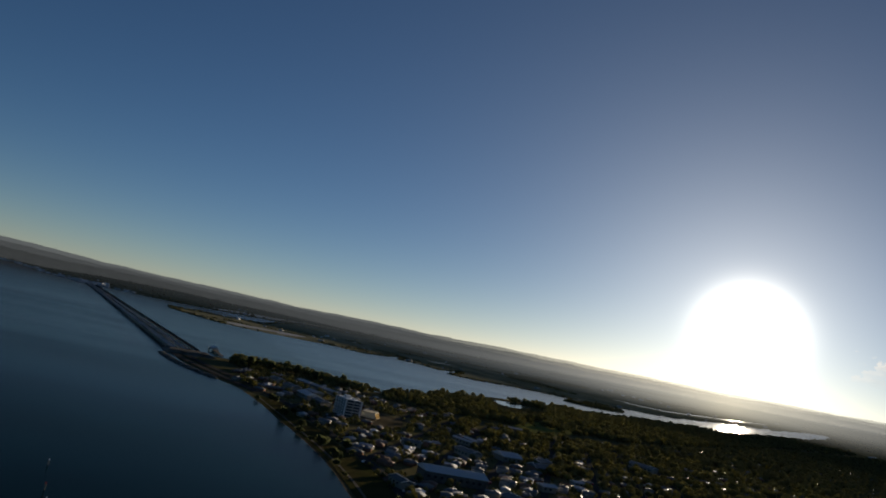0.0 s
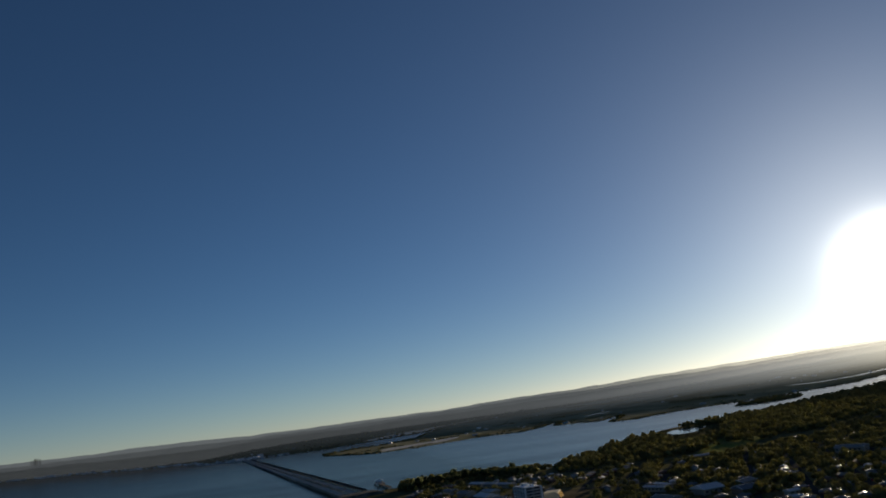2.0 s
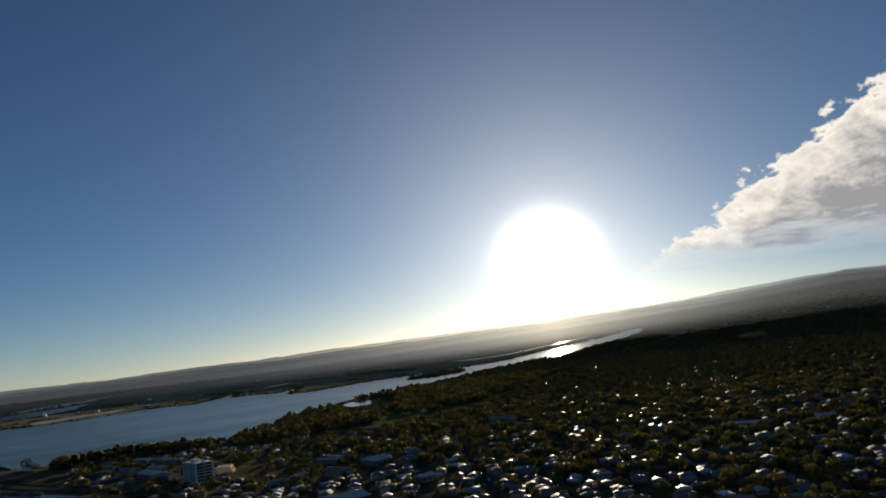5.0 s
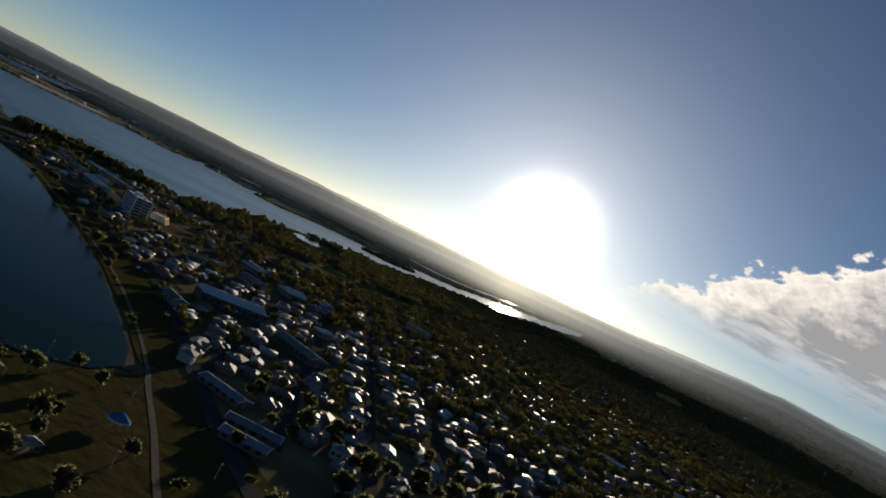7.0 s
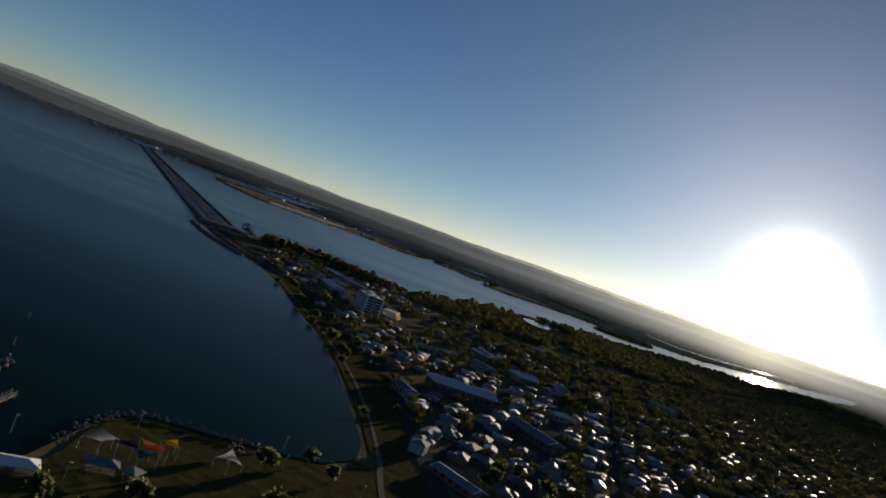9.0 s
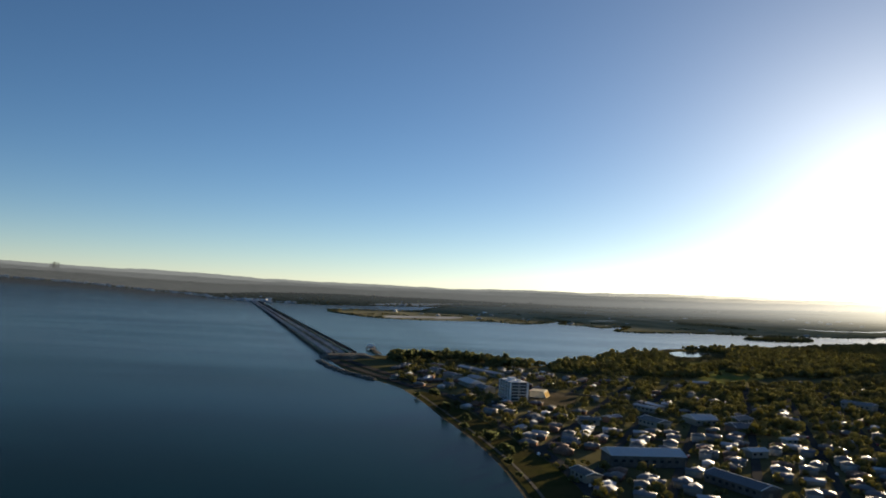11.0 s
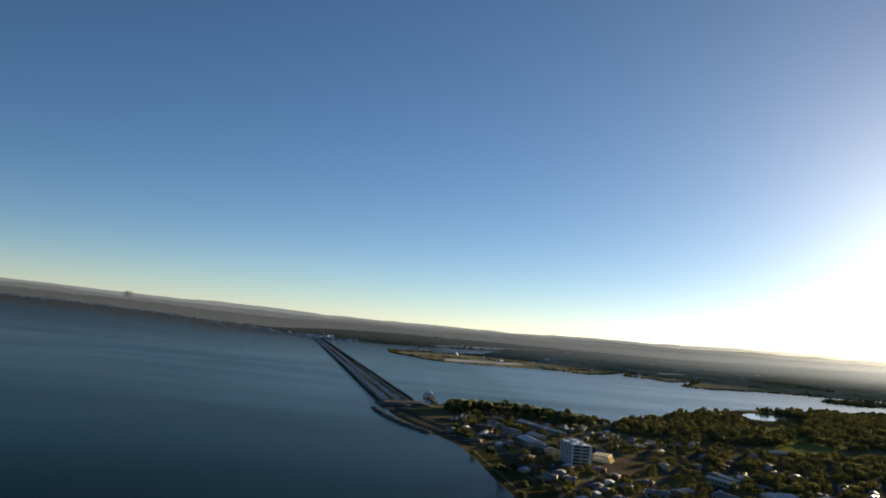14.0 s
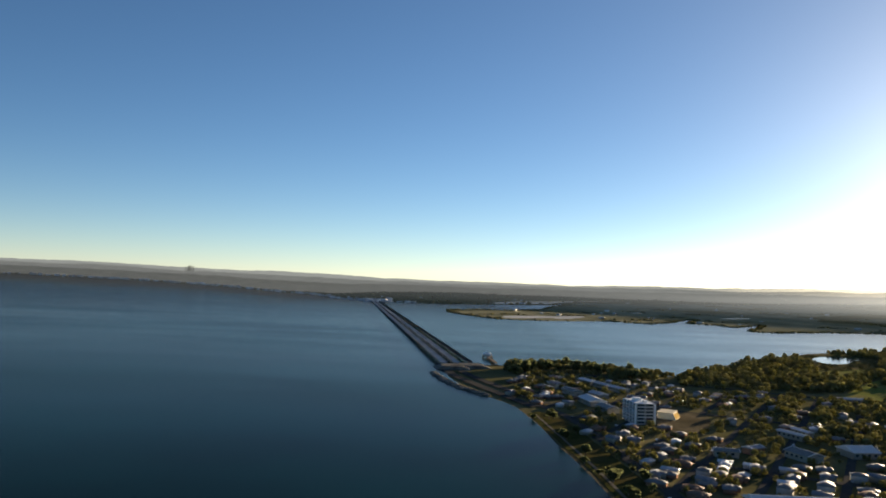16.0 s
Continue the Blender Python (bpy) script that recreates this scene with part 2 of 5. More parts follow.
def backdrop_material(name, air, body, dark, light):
    """Far ranges: dull scrub with distance haze put in as emission and transparency."""
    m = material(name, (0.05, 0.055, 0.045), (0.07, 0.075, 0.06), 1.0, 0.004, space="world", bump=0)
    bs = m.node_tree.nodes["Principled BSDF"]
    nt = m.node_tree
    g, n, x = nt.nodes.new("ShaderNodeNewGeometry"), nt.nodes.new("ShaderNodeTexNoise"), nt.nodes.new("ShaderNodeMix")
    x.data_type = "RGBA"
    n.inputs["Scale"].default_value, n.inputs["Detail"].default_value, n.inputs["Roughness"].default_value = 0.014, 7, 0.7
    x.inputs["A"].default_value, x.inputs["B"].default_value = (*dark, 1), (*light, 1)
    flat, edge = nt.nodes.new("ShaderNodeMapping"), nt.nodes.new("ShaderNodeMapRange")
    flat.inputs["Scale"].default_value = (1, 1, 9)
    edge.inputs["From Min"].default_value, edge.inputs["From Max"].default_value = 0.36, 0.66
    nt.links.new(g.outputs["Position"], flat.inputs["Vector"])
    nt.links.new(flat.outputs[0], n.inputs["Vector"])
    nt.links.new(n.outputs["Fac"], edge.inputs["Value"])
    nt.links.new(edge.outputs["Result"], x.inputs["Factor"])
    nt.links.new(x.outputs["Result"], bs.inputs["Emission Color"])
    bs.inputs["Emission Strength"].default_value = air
    # haze stand-in: part transparency fades the hills and lets the low sun past
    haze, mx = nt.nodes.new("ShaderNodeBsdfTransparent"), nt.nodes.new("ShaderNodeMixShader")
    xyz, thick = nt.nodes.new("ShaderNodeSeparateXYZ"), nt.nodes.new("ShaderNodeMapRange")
    # thinnest towards the low sun, to wash the hills out there
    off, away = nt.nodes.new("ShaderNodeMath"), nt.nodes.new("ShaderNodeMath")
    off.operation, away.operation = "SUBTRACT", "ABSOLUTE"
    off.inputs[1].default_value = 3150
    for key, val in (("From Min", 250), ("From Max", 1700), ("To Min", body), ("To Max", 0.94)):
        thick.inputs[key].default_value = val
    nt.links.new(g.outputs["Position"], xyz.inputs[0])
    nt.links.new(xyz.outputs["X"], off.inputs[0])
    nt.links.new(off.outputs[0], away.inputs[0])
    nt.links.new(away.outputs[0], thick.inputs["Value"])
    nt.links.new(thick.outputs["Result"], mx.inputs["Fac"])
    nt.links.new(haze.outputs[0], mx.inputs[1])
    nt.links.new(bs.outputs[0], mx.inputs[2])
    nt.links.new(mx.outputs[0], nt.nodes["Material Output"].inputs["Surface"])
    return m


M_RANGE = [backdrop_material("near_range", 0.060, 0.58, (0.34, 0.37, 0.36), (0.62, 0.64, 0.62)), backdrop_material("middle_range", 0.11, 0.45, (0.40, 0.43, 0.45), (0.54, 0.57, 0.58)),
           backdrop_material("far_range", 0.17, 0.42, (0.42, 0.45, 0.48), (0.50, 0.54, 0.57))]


def mist_glow_material():
    """Thin glowing sheets stand in for mist below the ranges, brightest under the sun."""
    m = bpy.data.materials.new("mist_glow")
    m.use_nodes = True
    nt = m.node_tree
    nt.nodes.clear()

    def calc(op, a, b=0.0):
        n = nt.nodes.new("ShaderNodeMath")
        n.operation = op
        for sock, v in zip(n.inputs, (a, b)):
            if isinstance(v, (int, float)):
                sock.default_value = v
            else:
                nt.links.new(v, sock)
        return n.outputs[0]

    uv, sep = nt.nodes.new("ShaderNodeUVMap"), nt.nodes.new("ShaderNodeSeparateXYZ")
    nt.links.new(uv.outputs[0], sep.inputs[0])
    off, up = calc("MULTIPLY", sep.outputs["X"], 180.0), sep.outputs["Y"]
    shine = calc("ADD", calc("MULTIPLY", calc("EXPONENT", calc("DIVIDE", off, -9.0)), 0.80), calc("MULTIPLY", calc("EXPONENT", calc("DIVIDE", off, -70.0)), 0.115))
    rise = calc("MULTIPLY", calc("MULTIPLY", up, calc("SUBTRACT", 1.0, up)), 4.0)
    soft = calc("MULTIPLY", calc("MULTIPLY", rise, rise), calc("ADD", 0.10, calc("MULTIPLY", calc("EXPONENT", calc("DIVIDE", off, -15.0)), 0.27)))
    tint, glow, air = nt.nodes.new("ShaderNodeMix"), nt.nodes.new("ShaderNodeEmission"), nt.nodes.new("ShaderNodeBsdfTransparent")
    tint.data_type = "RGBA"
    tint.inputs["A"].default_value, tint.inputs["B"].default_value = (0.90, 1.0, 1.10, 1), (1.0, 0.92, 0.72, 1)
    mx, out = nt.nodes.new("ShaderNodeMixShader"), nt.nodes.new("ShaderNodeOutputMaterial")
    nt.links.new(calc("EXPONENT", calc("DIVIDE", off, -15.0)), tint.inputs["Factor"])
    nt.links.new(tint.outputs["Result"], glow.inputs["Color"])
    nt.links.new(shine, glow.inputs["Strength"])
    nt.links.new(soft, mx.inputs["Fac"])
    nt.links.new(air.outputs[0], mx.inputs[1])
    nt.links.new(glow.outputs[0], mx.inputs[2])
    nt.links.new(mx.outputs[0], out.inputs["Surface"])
    return m


# ---- building helpers ----
def part(name, bm, mat, parent=None, label="", at=None):
    """Link a bmesh as one mesh object, under a thing or a part when one is given."""
    me = bpy.data.meshes.new(name)
    bm.to_mesh(me)
    bm.free()
    me.materials.append(mat)
    ob = new(name, me)
    if parent:
        ob.parent = parent
    if at is not None:
        ob.matrix_basis = at
    return tagged(ob, label)


def shared(name, me, parent, at):
    ob = new(name, me)
    ob.parent = parent
    ob.matrix_basis = at
    return ob


def mesh_of(name, bm, mat):
    me = bpy.data.meshes.new(name)
    bm.to_mesh(me)
    bm.free()
    me.materials.append(mat)
    return me


def box(bm, sx, sy, sz, at=None):
    """A box that stands on z = 0 of its pose."""
    m = (at or Matrix()) @ Matrix.Translation((0, 0, sz / 2)) @ Matrix.Diagonal((sx, sy, sz, 1))
    return bmesh.ops.create_cube(bm, size=1, matrix=m)["verts"]


def prism(bm, outline, depth, at=None):
    """An outline in the xz plane pushed out along y, centred."""
    m = at or Matrix()
    a = [bm.verts.new(m @ Vector((x, -depth / 2, z))) for x, z in outline]
    b = [bm.verts.new(m @ Vector((x, depth / 2, z))) for x, z in outline]
    n = len(a)
    bm.faces.new(a)
    bm.faces.new(b[::-1])
    for i in range(n):
        bm.faces.new((a[i], b[i], b[(i + 1) % n], a[(i + 1) % n]))


def thing(name, m, label, category, group="", kind=""):
    ob = new(name)
    ob.matrix_basis = m
    return tagged(ob, label, category, group, kind)


def raw_mesh(name, verts, faces, mat):
    """A joined mesh from arrays of vertices and of triangles or quads."""
    verts, faces = np.asarray(verts, np.float32), np.asarray(faces, np.int32)
    me = bpy.data.meshes.new(name)
    k = faces.shape[1]
    me.vertices.add(len(verts))
    me.vertices.foreach_set("co", verts.ravel())
    me.loops.add(faces.size)
    me.loops.foreach_set("vertex_index", faces.ravel())
    me.polygons.add(len(faces))
    me.polygons.foreach_set("loop_start", np.arange(0, faces.size, k, dtype=np.int32))
    me.polygons.foreach_set("loop_total", np.full(len(faces), k, np.int32))
    me.update(calc_edges=True)
    me.validate()
    for one in mat if isinstance(mat, (list, tuple)) else (mat,):
        me.materials.append(one)
    return me


def scatter(name, template, places, mat):
    """Copies of a template (verts, faces) at (x, y, z, turn, size, tallness), joined."""
    tv, tf = template
    p = np.asarray(places, float)
    c, s = np.cos(p[:, 3]), np.sin(p[:, 3])
    v = np.empty((len(p), len(tv), 3))
    v[:, :, 0] = p[:, 0:1] + (tv[None, :, 0] * c[:, None] - tv[None, :, 1] * s[:, None]) * p[:, 4:5]
    v[:, :, 1] = p[:, 1:2] + (tv[None, :, 0] * s[:, None] + tv[None, :, 1] * c[:, None]) * p[:, 4:5]
    v[:, :, 2] = p[:, 2:3] + tv[None, :, 2] * (p[:, 4] * p[:, 5])[:, None]
    f = tf[None] + (np.arange(len(p)) * len(tv))[:, None, None]
    return raw_mesh(name, v.reshape(-1, 3), f.reshape(-1, tf.shape[1]), mat)


# ---- lie of the land ----
OX, OY, OH = -18.0, -50.0, 105.0
AZ_K = (-180, -110, -70, -28, -20, -16, -11, -7, -4, 0, 10, 20, 30, 40, 50, 60, 80, 110, 180)
TOP_K = (0.43, 0.43, 0.46, 0.44, 0.36, 0.33, 0.31, 0.24, 0.16, 0.12, 0.2, 0.46, 0.76, 0.95, 1.32, 2.05, 1.3, 0.73, 0.43)
EL_K = (-0.6, -0.6, -0.45, -0.45, -0.58, -0.72, -0.98, -1.0, -0.75, -0.6, -0.55, -0.5, -0.15, 0.2, 0.62, 1.35, 0.6, 0.0, -0.6)
RF_K = (4000, 3500, 2500, 2500, 2500, 2700, 3800, 4270, 4030, 4030, 3715, 3400, 3100, 2800, 2750, 2700, 2700, 2900, 4000)


def terrain(x, y):
    """Flat coastal plain; from some kilometres out it climbs towards the ranges."""
    dx, dy = x - OX, y - OY
    d = math.hypot(dx, dy)
    if d < 2500:
        return 0.0
    a = math.degrees(math.atan2(dx, dy))
    rf = float(np.interp(a, AZ_K, RF_K))
    if d <= rf:
        return 0.0
    s0, s1 = OH / rf, -math.tan(radians(float(np.interp(a, AZ_K, EL_K))))
    return max(0.0, OH - (s0 - (s0 - s1) * (d - rf) / (4850 - rf)) * d)


def smooth_line(points, step, wander=0.0, closed=False):
    """A flowing line through control points, with a natural wander."""
    p = [Vector((*q, 0)) for q in points]
    n, out = len(p), []
    for i in range(n if closed else n - 1):
        a, b, c, d = (p[(i + k) % n] if closed else p[min(max(i + k, 0), n - 1)] for k in (-1, 0, 1, 2))
        m = max(1, int((c - b).length / step))
        for j in range(m):
            u = j / m
            q = 0.5 * ((2 * b) + (c - a) * u + (2 * a - 5 * b + 4 * c - d) * u * u + (3 * b - a - 3 * c + d) * u ** 3)
            far = min(1.0, (q - Vector((OX, OY, 0))).length / 900)
            w = noise.noise_vector(q / 70) + 0.5 * noise.noise_vector(q / 22)
            out.append((q.x + w.x * wander * far, q.y + w.y * wander * far))
    if not closed:
        out.append(points[-1])
    return out


def inside(poly, x, y):
    hit = False
    for (x0, y0), (x1, y1) in zip(poly, poly[1:] + poly[:1]):
        if (y0 > y) != (y1 > y) and x < (x1 - x0) * (y - y0) / (y1 - y0) + x0:
            hit = not hit
    return hit


def sheet(name, outline, mat, lift, grid=160, label="", category="", kind="structure"):
    """A flat or draped sheet inside an outline, with inner points every `grid` metres."""
    from mathutils import geometry
    pts = [Vector(q) for q in outline]
    xs, ys = [q[0] for q in outline], [q[1] for q in outline]
    n = len(pts)
    if grid:
        x = min(xs) + grid / 2
        while x < max(xs):
            y = min(ys) + grid / 2
            while y < max(ys):
                if math.hypot(x - OX, y - OY) > 2300 and inside(outline, x, y):
                    pts.append(Vector((x, y)))
                y += grid
            x += grid
    v, _, f, *_ = geometry.delaunay_2d_cdt(pts, [(i, (i + 1) % n) for i in range(n)], [], 1, 0.01)
    keep = []
    for t in f:
        cx, cy = sum(v[i].x for i in t) / 3, sum(v[i].y for i in t) / 3
        if inside(outline, cx, cy):
            keep.append(t)
    me = bpy.data.meshes.new(name)
    me.from_pydata([(q.x, q.y, terrain(q.x, q.y) + lift * (1 + max(0, math.hypot(q.x, q.y) - 2300) / 400)) for q in v], [], keep)
    me.materials.append(mat)
    ob = new(name, me)
    return tagged(ob, label, category, "", kind)


def ribbon(name, line, width, mat, lift, label="", category="road", kind="structure", thick=0.0):
    """A strip of constant width along a line."""
    v, f = [], []
    for i, (x, y) in enumerate(line):
        a, b = line[max(i - 1, 0)], line[min(i + 1, len(line) - 1)]
        d = Vector((b[0] - a[0], b[1] - a[1])).normalized()
        for s in (-1, 1):
            px, py = x - d.y * width / 2 * s, y + d.x * width / 2 * s
            v.append((px, py, terrain(px, py) + lift))
        if i:
            f.append((2 * i - 2, 2 * i, 2 * i + 1, 2 * i - 1))
    me = bpy.data.meshes.new(name)
    me.from_pydata(v, [], f)
    me.materials.append(mat)
    return tagged(new(name, me), label, category, "", kind)


def ground():
    radii = [0, 60, 140, 300, 600, 1000, 1500, 2000] + [2400 + 70 * i for i in range(36)]
    na = 300
    v = [(OX, OY, -0.4)]
    for r in radii[1:]:
        for k in range(na):
            a = 2 * math.pi * k / na
            x, y = OX + r * math.sin(a), OY + r * math.cos(a)
            bumps = 0 if r < 2600 or math.sin(a) < 0 else 5.0 * noise.noise(Vector((x, y, 0)) / 260) * min(1, terrain(x, y) / 25)
            v.append((x, y, terrain(x, y) + bumps - 0.4))
    f = [(0, 1 + (k + 1) % na, 1 + k) for k in range(na)]
    for i in range(len(radii) - 2):
        for k in range(na):
            a, b = 1 + i * na + k, 1 + i * na + (k + 1) % na
            f.append((a, b, b + na, a + na))
    me = bpy.data.meshes.new("ground")
    me.from_pydata(v, [], f)
    me.materials.append(M_GROUND)
    for p in me.polygons:
        p.use_smooth = True
    tagged(new("ground", me), "dry grassy coastal plain with scrub", "ground", "", "structure")


def ranges():
    """Three ridges of low hills all round the plain."""
    for k, (r, rise, seed) in enumerate(((4770, 0.5, 3.0), (4810, 0.78, 6.0), (4850, 1.0, 9.0))):
        v, f = [], []
        na = 1440
        for i in range(na):
            a = 360 * i / na - 180
            w = Vector((math.sin(radians(a)) * 9, math.cos(radians(a)) * 9, seed))
            lo, hi = float(np.interp(a, AZ_K, EL_K)), float(np.interp(a, AZ_K, TOP_K))
            el = lo + (hi - lo) * rise + 0.10 * noise.noise(w) + 0.05 * noise.noise(w * 4) + 0.025 * noise.noise(w * 16)
            x, y = OX + r * math.sin(radians(a)), OY + r * math.cos(radians(a))
            top = OH + r * math.tan(radians(el))
            base = min(terrain(x, y) - 25, top - 20)
            v += [(x, y, base), (x, y, top)]
            j = (i + 1) % na
            f.append((2 * i, 2 * j, 2 * j + 1, 2 * i + 1))
        me = bpy.data.meshes.new("backdrop")
        me.from_pydata(v, [], f)
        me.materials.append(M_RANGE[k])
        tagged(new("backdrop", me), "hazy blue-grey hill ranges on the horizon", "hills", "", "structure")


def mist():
    """Rings of glowing haze sheet over the plain's far end, one behind another."""
    mat = mist_glow_material()
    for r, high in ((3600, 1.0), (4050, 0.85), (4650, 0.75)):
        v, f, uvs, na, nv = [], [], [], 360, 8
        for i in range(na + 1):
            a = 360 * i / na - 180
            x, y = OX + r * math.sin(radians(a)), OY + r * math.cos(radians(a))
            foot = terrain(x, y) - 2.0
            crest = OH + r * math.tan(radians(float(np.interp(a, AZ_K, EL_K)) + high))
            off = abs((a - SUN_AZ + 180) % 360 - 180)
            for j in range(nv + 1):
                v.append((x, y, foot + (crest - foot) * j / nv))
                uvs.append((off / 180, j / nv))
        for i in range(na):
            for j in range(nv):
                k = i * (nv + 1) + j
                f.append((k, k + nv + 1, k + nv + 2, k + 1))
        me = bpy.data.meshes.new("backdrop_mist_glow")
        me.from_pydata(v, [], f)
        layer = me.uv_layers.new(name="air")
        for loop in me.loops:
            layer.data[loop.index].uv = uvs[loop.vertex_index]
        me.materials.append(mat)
        tagged(new("backdrop_mist_glow", me), "thin pale glowing sheets imitating evening mist below the far hills", "mist", "", "structure")


ground()
ranges()
mist()

# ---- waters ----
COAST_BAY = [(-2600, -4000), (-900, -900), (-330, -160), (-150, 60), (-62, 138), (-30, 160), (-20, 190), (-12, 212), (0, 223), (20, 222), (45, 221),
             (68, 224), (86, 240), (93, 265), (97, 320), (102, 400), (100, 500), (92, 620), (82, 740), (70, 800), (48, 850), (30, 905),
             (20, 960), (12, 1040), (6, 1112)]
COAST_INLET = [(30, 1128), (58, 1140), (80, 1152), (110, 1150), (180, 1205), (235, 1165), (330, 1100), (377, 1168), (470, 1300), (574, 1428), (690, 1560),
               (800, 1660), (930, 1740), (1050, 1830), (1130, 1850), (1300, 1990), (1487, 2140), (1700, 2300), (1930, 2400), (2060, 2370),
               (2180, 2420), (2400, 2540), (2650, 2600), (2950, 2730), (3030, 2830)]
COAST_FLATS = [(2900, 2850), (2700, 2805), (2480, 2790), (2330, 2760), (2150, 2690), (1990, 2620), (1730, 2640), (1500, 2640), (1300, 2600), (1150, 2510), (1033, 2433),
               (962, 2475), (1080, 2700), (1185, 2930), (1010, 2690), (960, 2790), (886, 2857), (960, 3030), (1038, 3231), (880, 2960), (828, 2850), (700, 2692),
               (608, 2770), (446, 2661), (249, 2591), (107, 2763), (21, 3114), (120, 3330), (300, 3440), (450, 3700), (600, 4020)]
COAST_FAR = [(560, 4030), (382, 3985), (99, 3952), (-122, 3915), (-330, 3870), (-430, 4010), (-530, 4124), (-740, 4370), (-1050, 4440), (-1390, 4420),
             (-1700, 4330), (-2290, 4070), (-3330, 3280), (-4560, 1160), (-4300, -1500)]
SHORE = (smooth_line(COAST_BAY, 30, 3) + smooth_line(COAST_INLET, 25, 12) + smooth_line(COAST_FLATS, 25, 16) + smooth_line(COAST_FAR, 60, 12))
sheet("water", SHORE, M_SEA, 0.25, 170, "dark blue-green bay and tidal inlet water, lightly rippled", "water")
for name, line in (("pond", [(690, 1420), (705, 1500), (752, 1560), (800, 1575), (820, 1545), (770, 1480), (735, 1430)]),
                   ("salt_pan", [(235, 2700), (226, 2840), (330, 2950), (445, 3000), (420, 2880), (330, 2770)]),
                   ("salt_pan", [(410, 2800), (432, 2990), (545, 3120), (560, 3080), (505, 2920), (450, 2830)]),
                   ("channel", [(2010, 3070), (2090, 2960), (2230, 2915), (2480, 2955), (2800, 2975), (2800, 2960), (2480, 2930), (2230, 2885), (2070, 2935)]),
                   ("channel", [(2560, 2490), (2720, 2560), (2880, 2640), (2890, 2625), (2730, 2535), (2575, 2475)]),
                   ("lagoon", [(860, 3620), (930, 3640), (960, 3635), (900, 3612)]),
                   ("lagoon", [(1180, 3360), (1290, 3400), (1330, 3385), (1230, 3340)]),
                   ("lagoon", [(250, 4060), (420, 4230), (700, 4330), (1010, 4420), (1020, 4400), (720, 4270), (520, 4100)]),
                   ("lagoon", [(250, 4690), (780, 4660), (790, 4640), (260, 4665)])):
    sheet(name if name == "salt_pan" else "water_" + name, smooth_line(line, 15, 5, True), M_SALT if name == "salt_pan" else M_RIVER, 0.3, 120,
          "pale salt crust drying on tidal flats" if name == "salt_pan" else "still shallow water lying in tidal flats", "ground" if name == "salt_pan" else "water")
BARE = []
for name, line, mat, label in (
        ("sand", [(84, 236), (89, 262), (93, 320), (98, 400), (96, 500), (88, 620), (78, 740), (66, 800), (69, 803), (83, 743), (93, 621), (102, 500), (103, 400),
                  (98, 320), (94, 262), (89, 235)], M_SAND, "narrow strip of wet sandy beach"),
        ("lawn", [(-26, 160), (-16, 196), (-4, 217), (20, 217), (60, 219), (92, 235), (112, 260), (124, 190), (115, 90), (60, 40), (-40, 60), (-60, 130)], M_LAWN, "mown park lawn beside the bay"),
        ("lawn", [(96, 250), (101, 320), (105, 400), (104, 500), (95, 620), (85, 740), (112, 735), (124, 620), (132, 500), (136, 400), (126, 300), (116, 262)], M_LAWN, "mown foreshore lawn behind the beach"),
        ("lawn", [(470, 930), (520, 1000), (600, 1110), (680, 1190), (730, 1160), (640, 1040), (560, 960), (510, 915)], M_FIELD, "bright mown playing field among trees"),
        ("lawn", [(560, 1210), (640, 1290), (720, 1330), (740, 1300), (640, 1220)], M_FIELD, "bright grassy clearing in woodland"),
        ("lawn", [(2380, 1720), (2520, 1860), (2640, 1850), (2480, 1690)], M_FIELD, "pale yellow-green sports field"),
        ("earth", [(196, 690), (206, 760), (236, 790), (262, 770), (240, 700), (215, 665)], M_SAND, "bare sandy building ground")):
    out = smooth_line(line, 12, 2, True)
    BARE.append(out)
    sheet(name, out, mat, 0.12 if mat in (M_LAWN, M_FIELD) else 0.2, 0, label, "ground")


def island(cx, cy, a, b, turn):
    v, f, n = [], [], 40
    c, s = math.cos(turn), math.sin(turn)
    for ring, (k, z) in enumerate(((1.0, 0.2), (0.93, 1.0), (0.5, 1.4))):
        for i in range(n):
            t = 2 * math.pi * i / n
            r = k * (1 + 0.12 * math.sin(3 * t + 1) + 0.06 * math.sin(7 * t))
            x, y = a * r * math.cos(t), b * r * math.sin(t)
            v.append((cx + x * c - y * s, cy + x * s + y * c, z))
    v.append((cx, cy, 1.5))
    for ring in range(2):
        for i in range(n):
            j = (i + 1) % n
            f.append((ring * n + i, ring * n + j, ring * n + n + j, ring * n + n + i))
    f += [(2 * n + i, 2 * n + (i + 1) % n, 3 * n) for i in range(n)]
    me = bpy.data.meshes.new("island")
    me.from_pydata(v, [], f)
    me.materials.append(M_GROUND)
    tagged(new("island", me), "low mangrove island in the inlet", "island", "", "structure")


island(1510, 2395, 205, 78, 0.6)


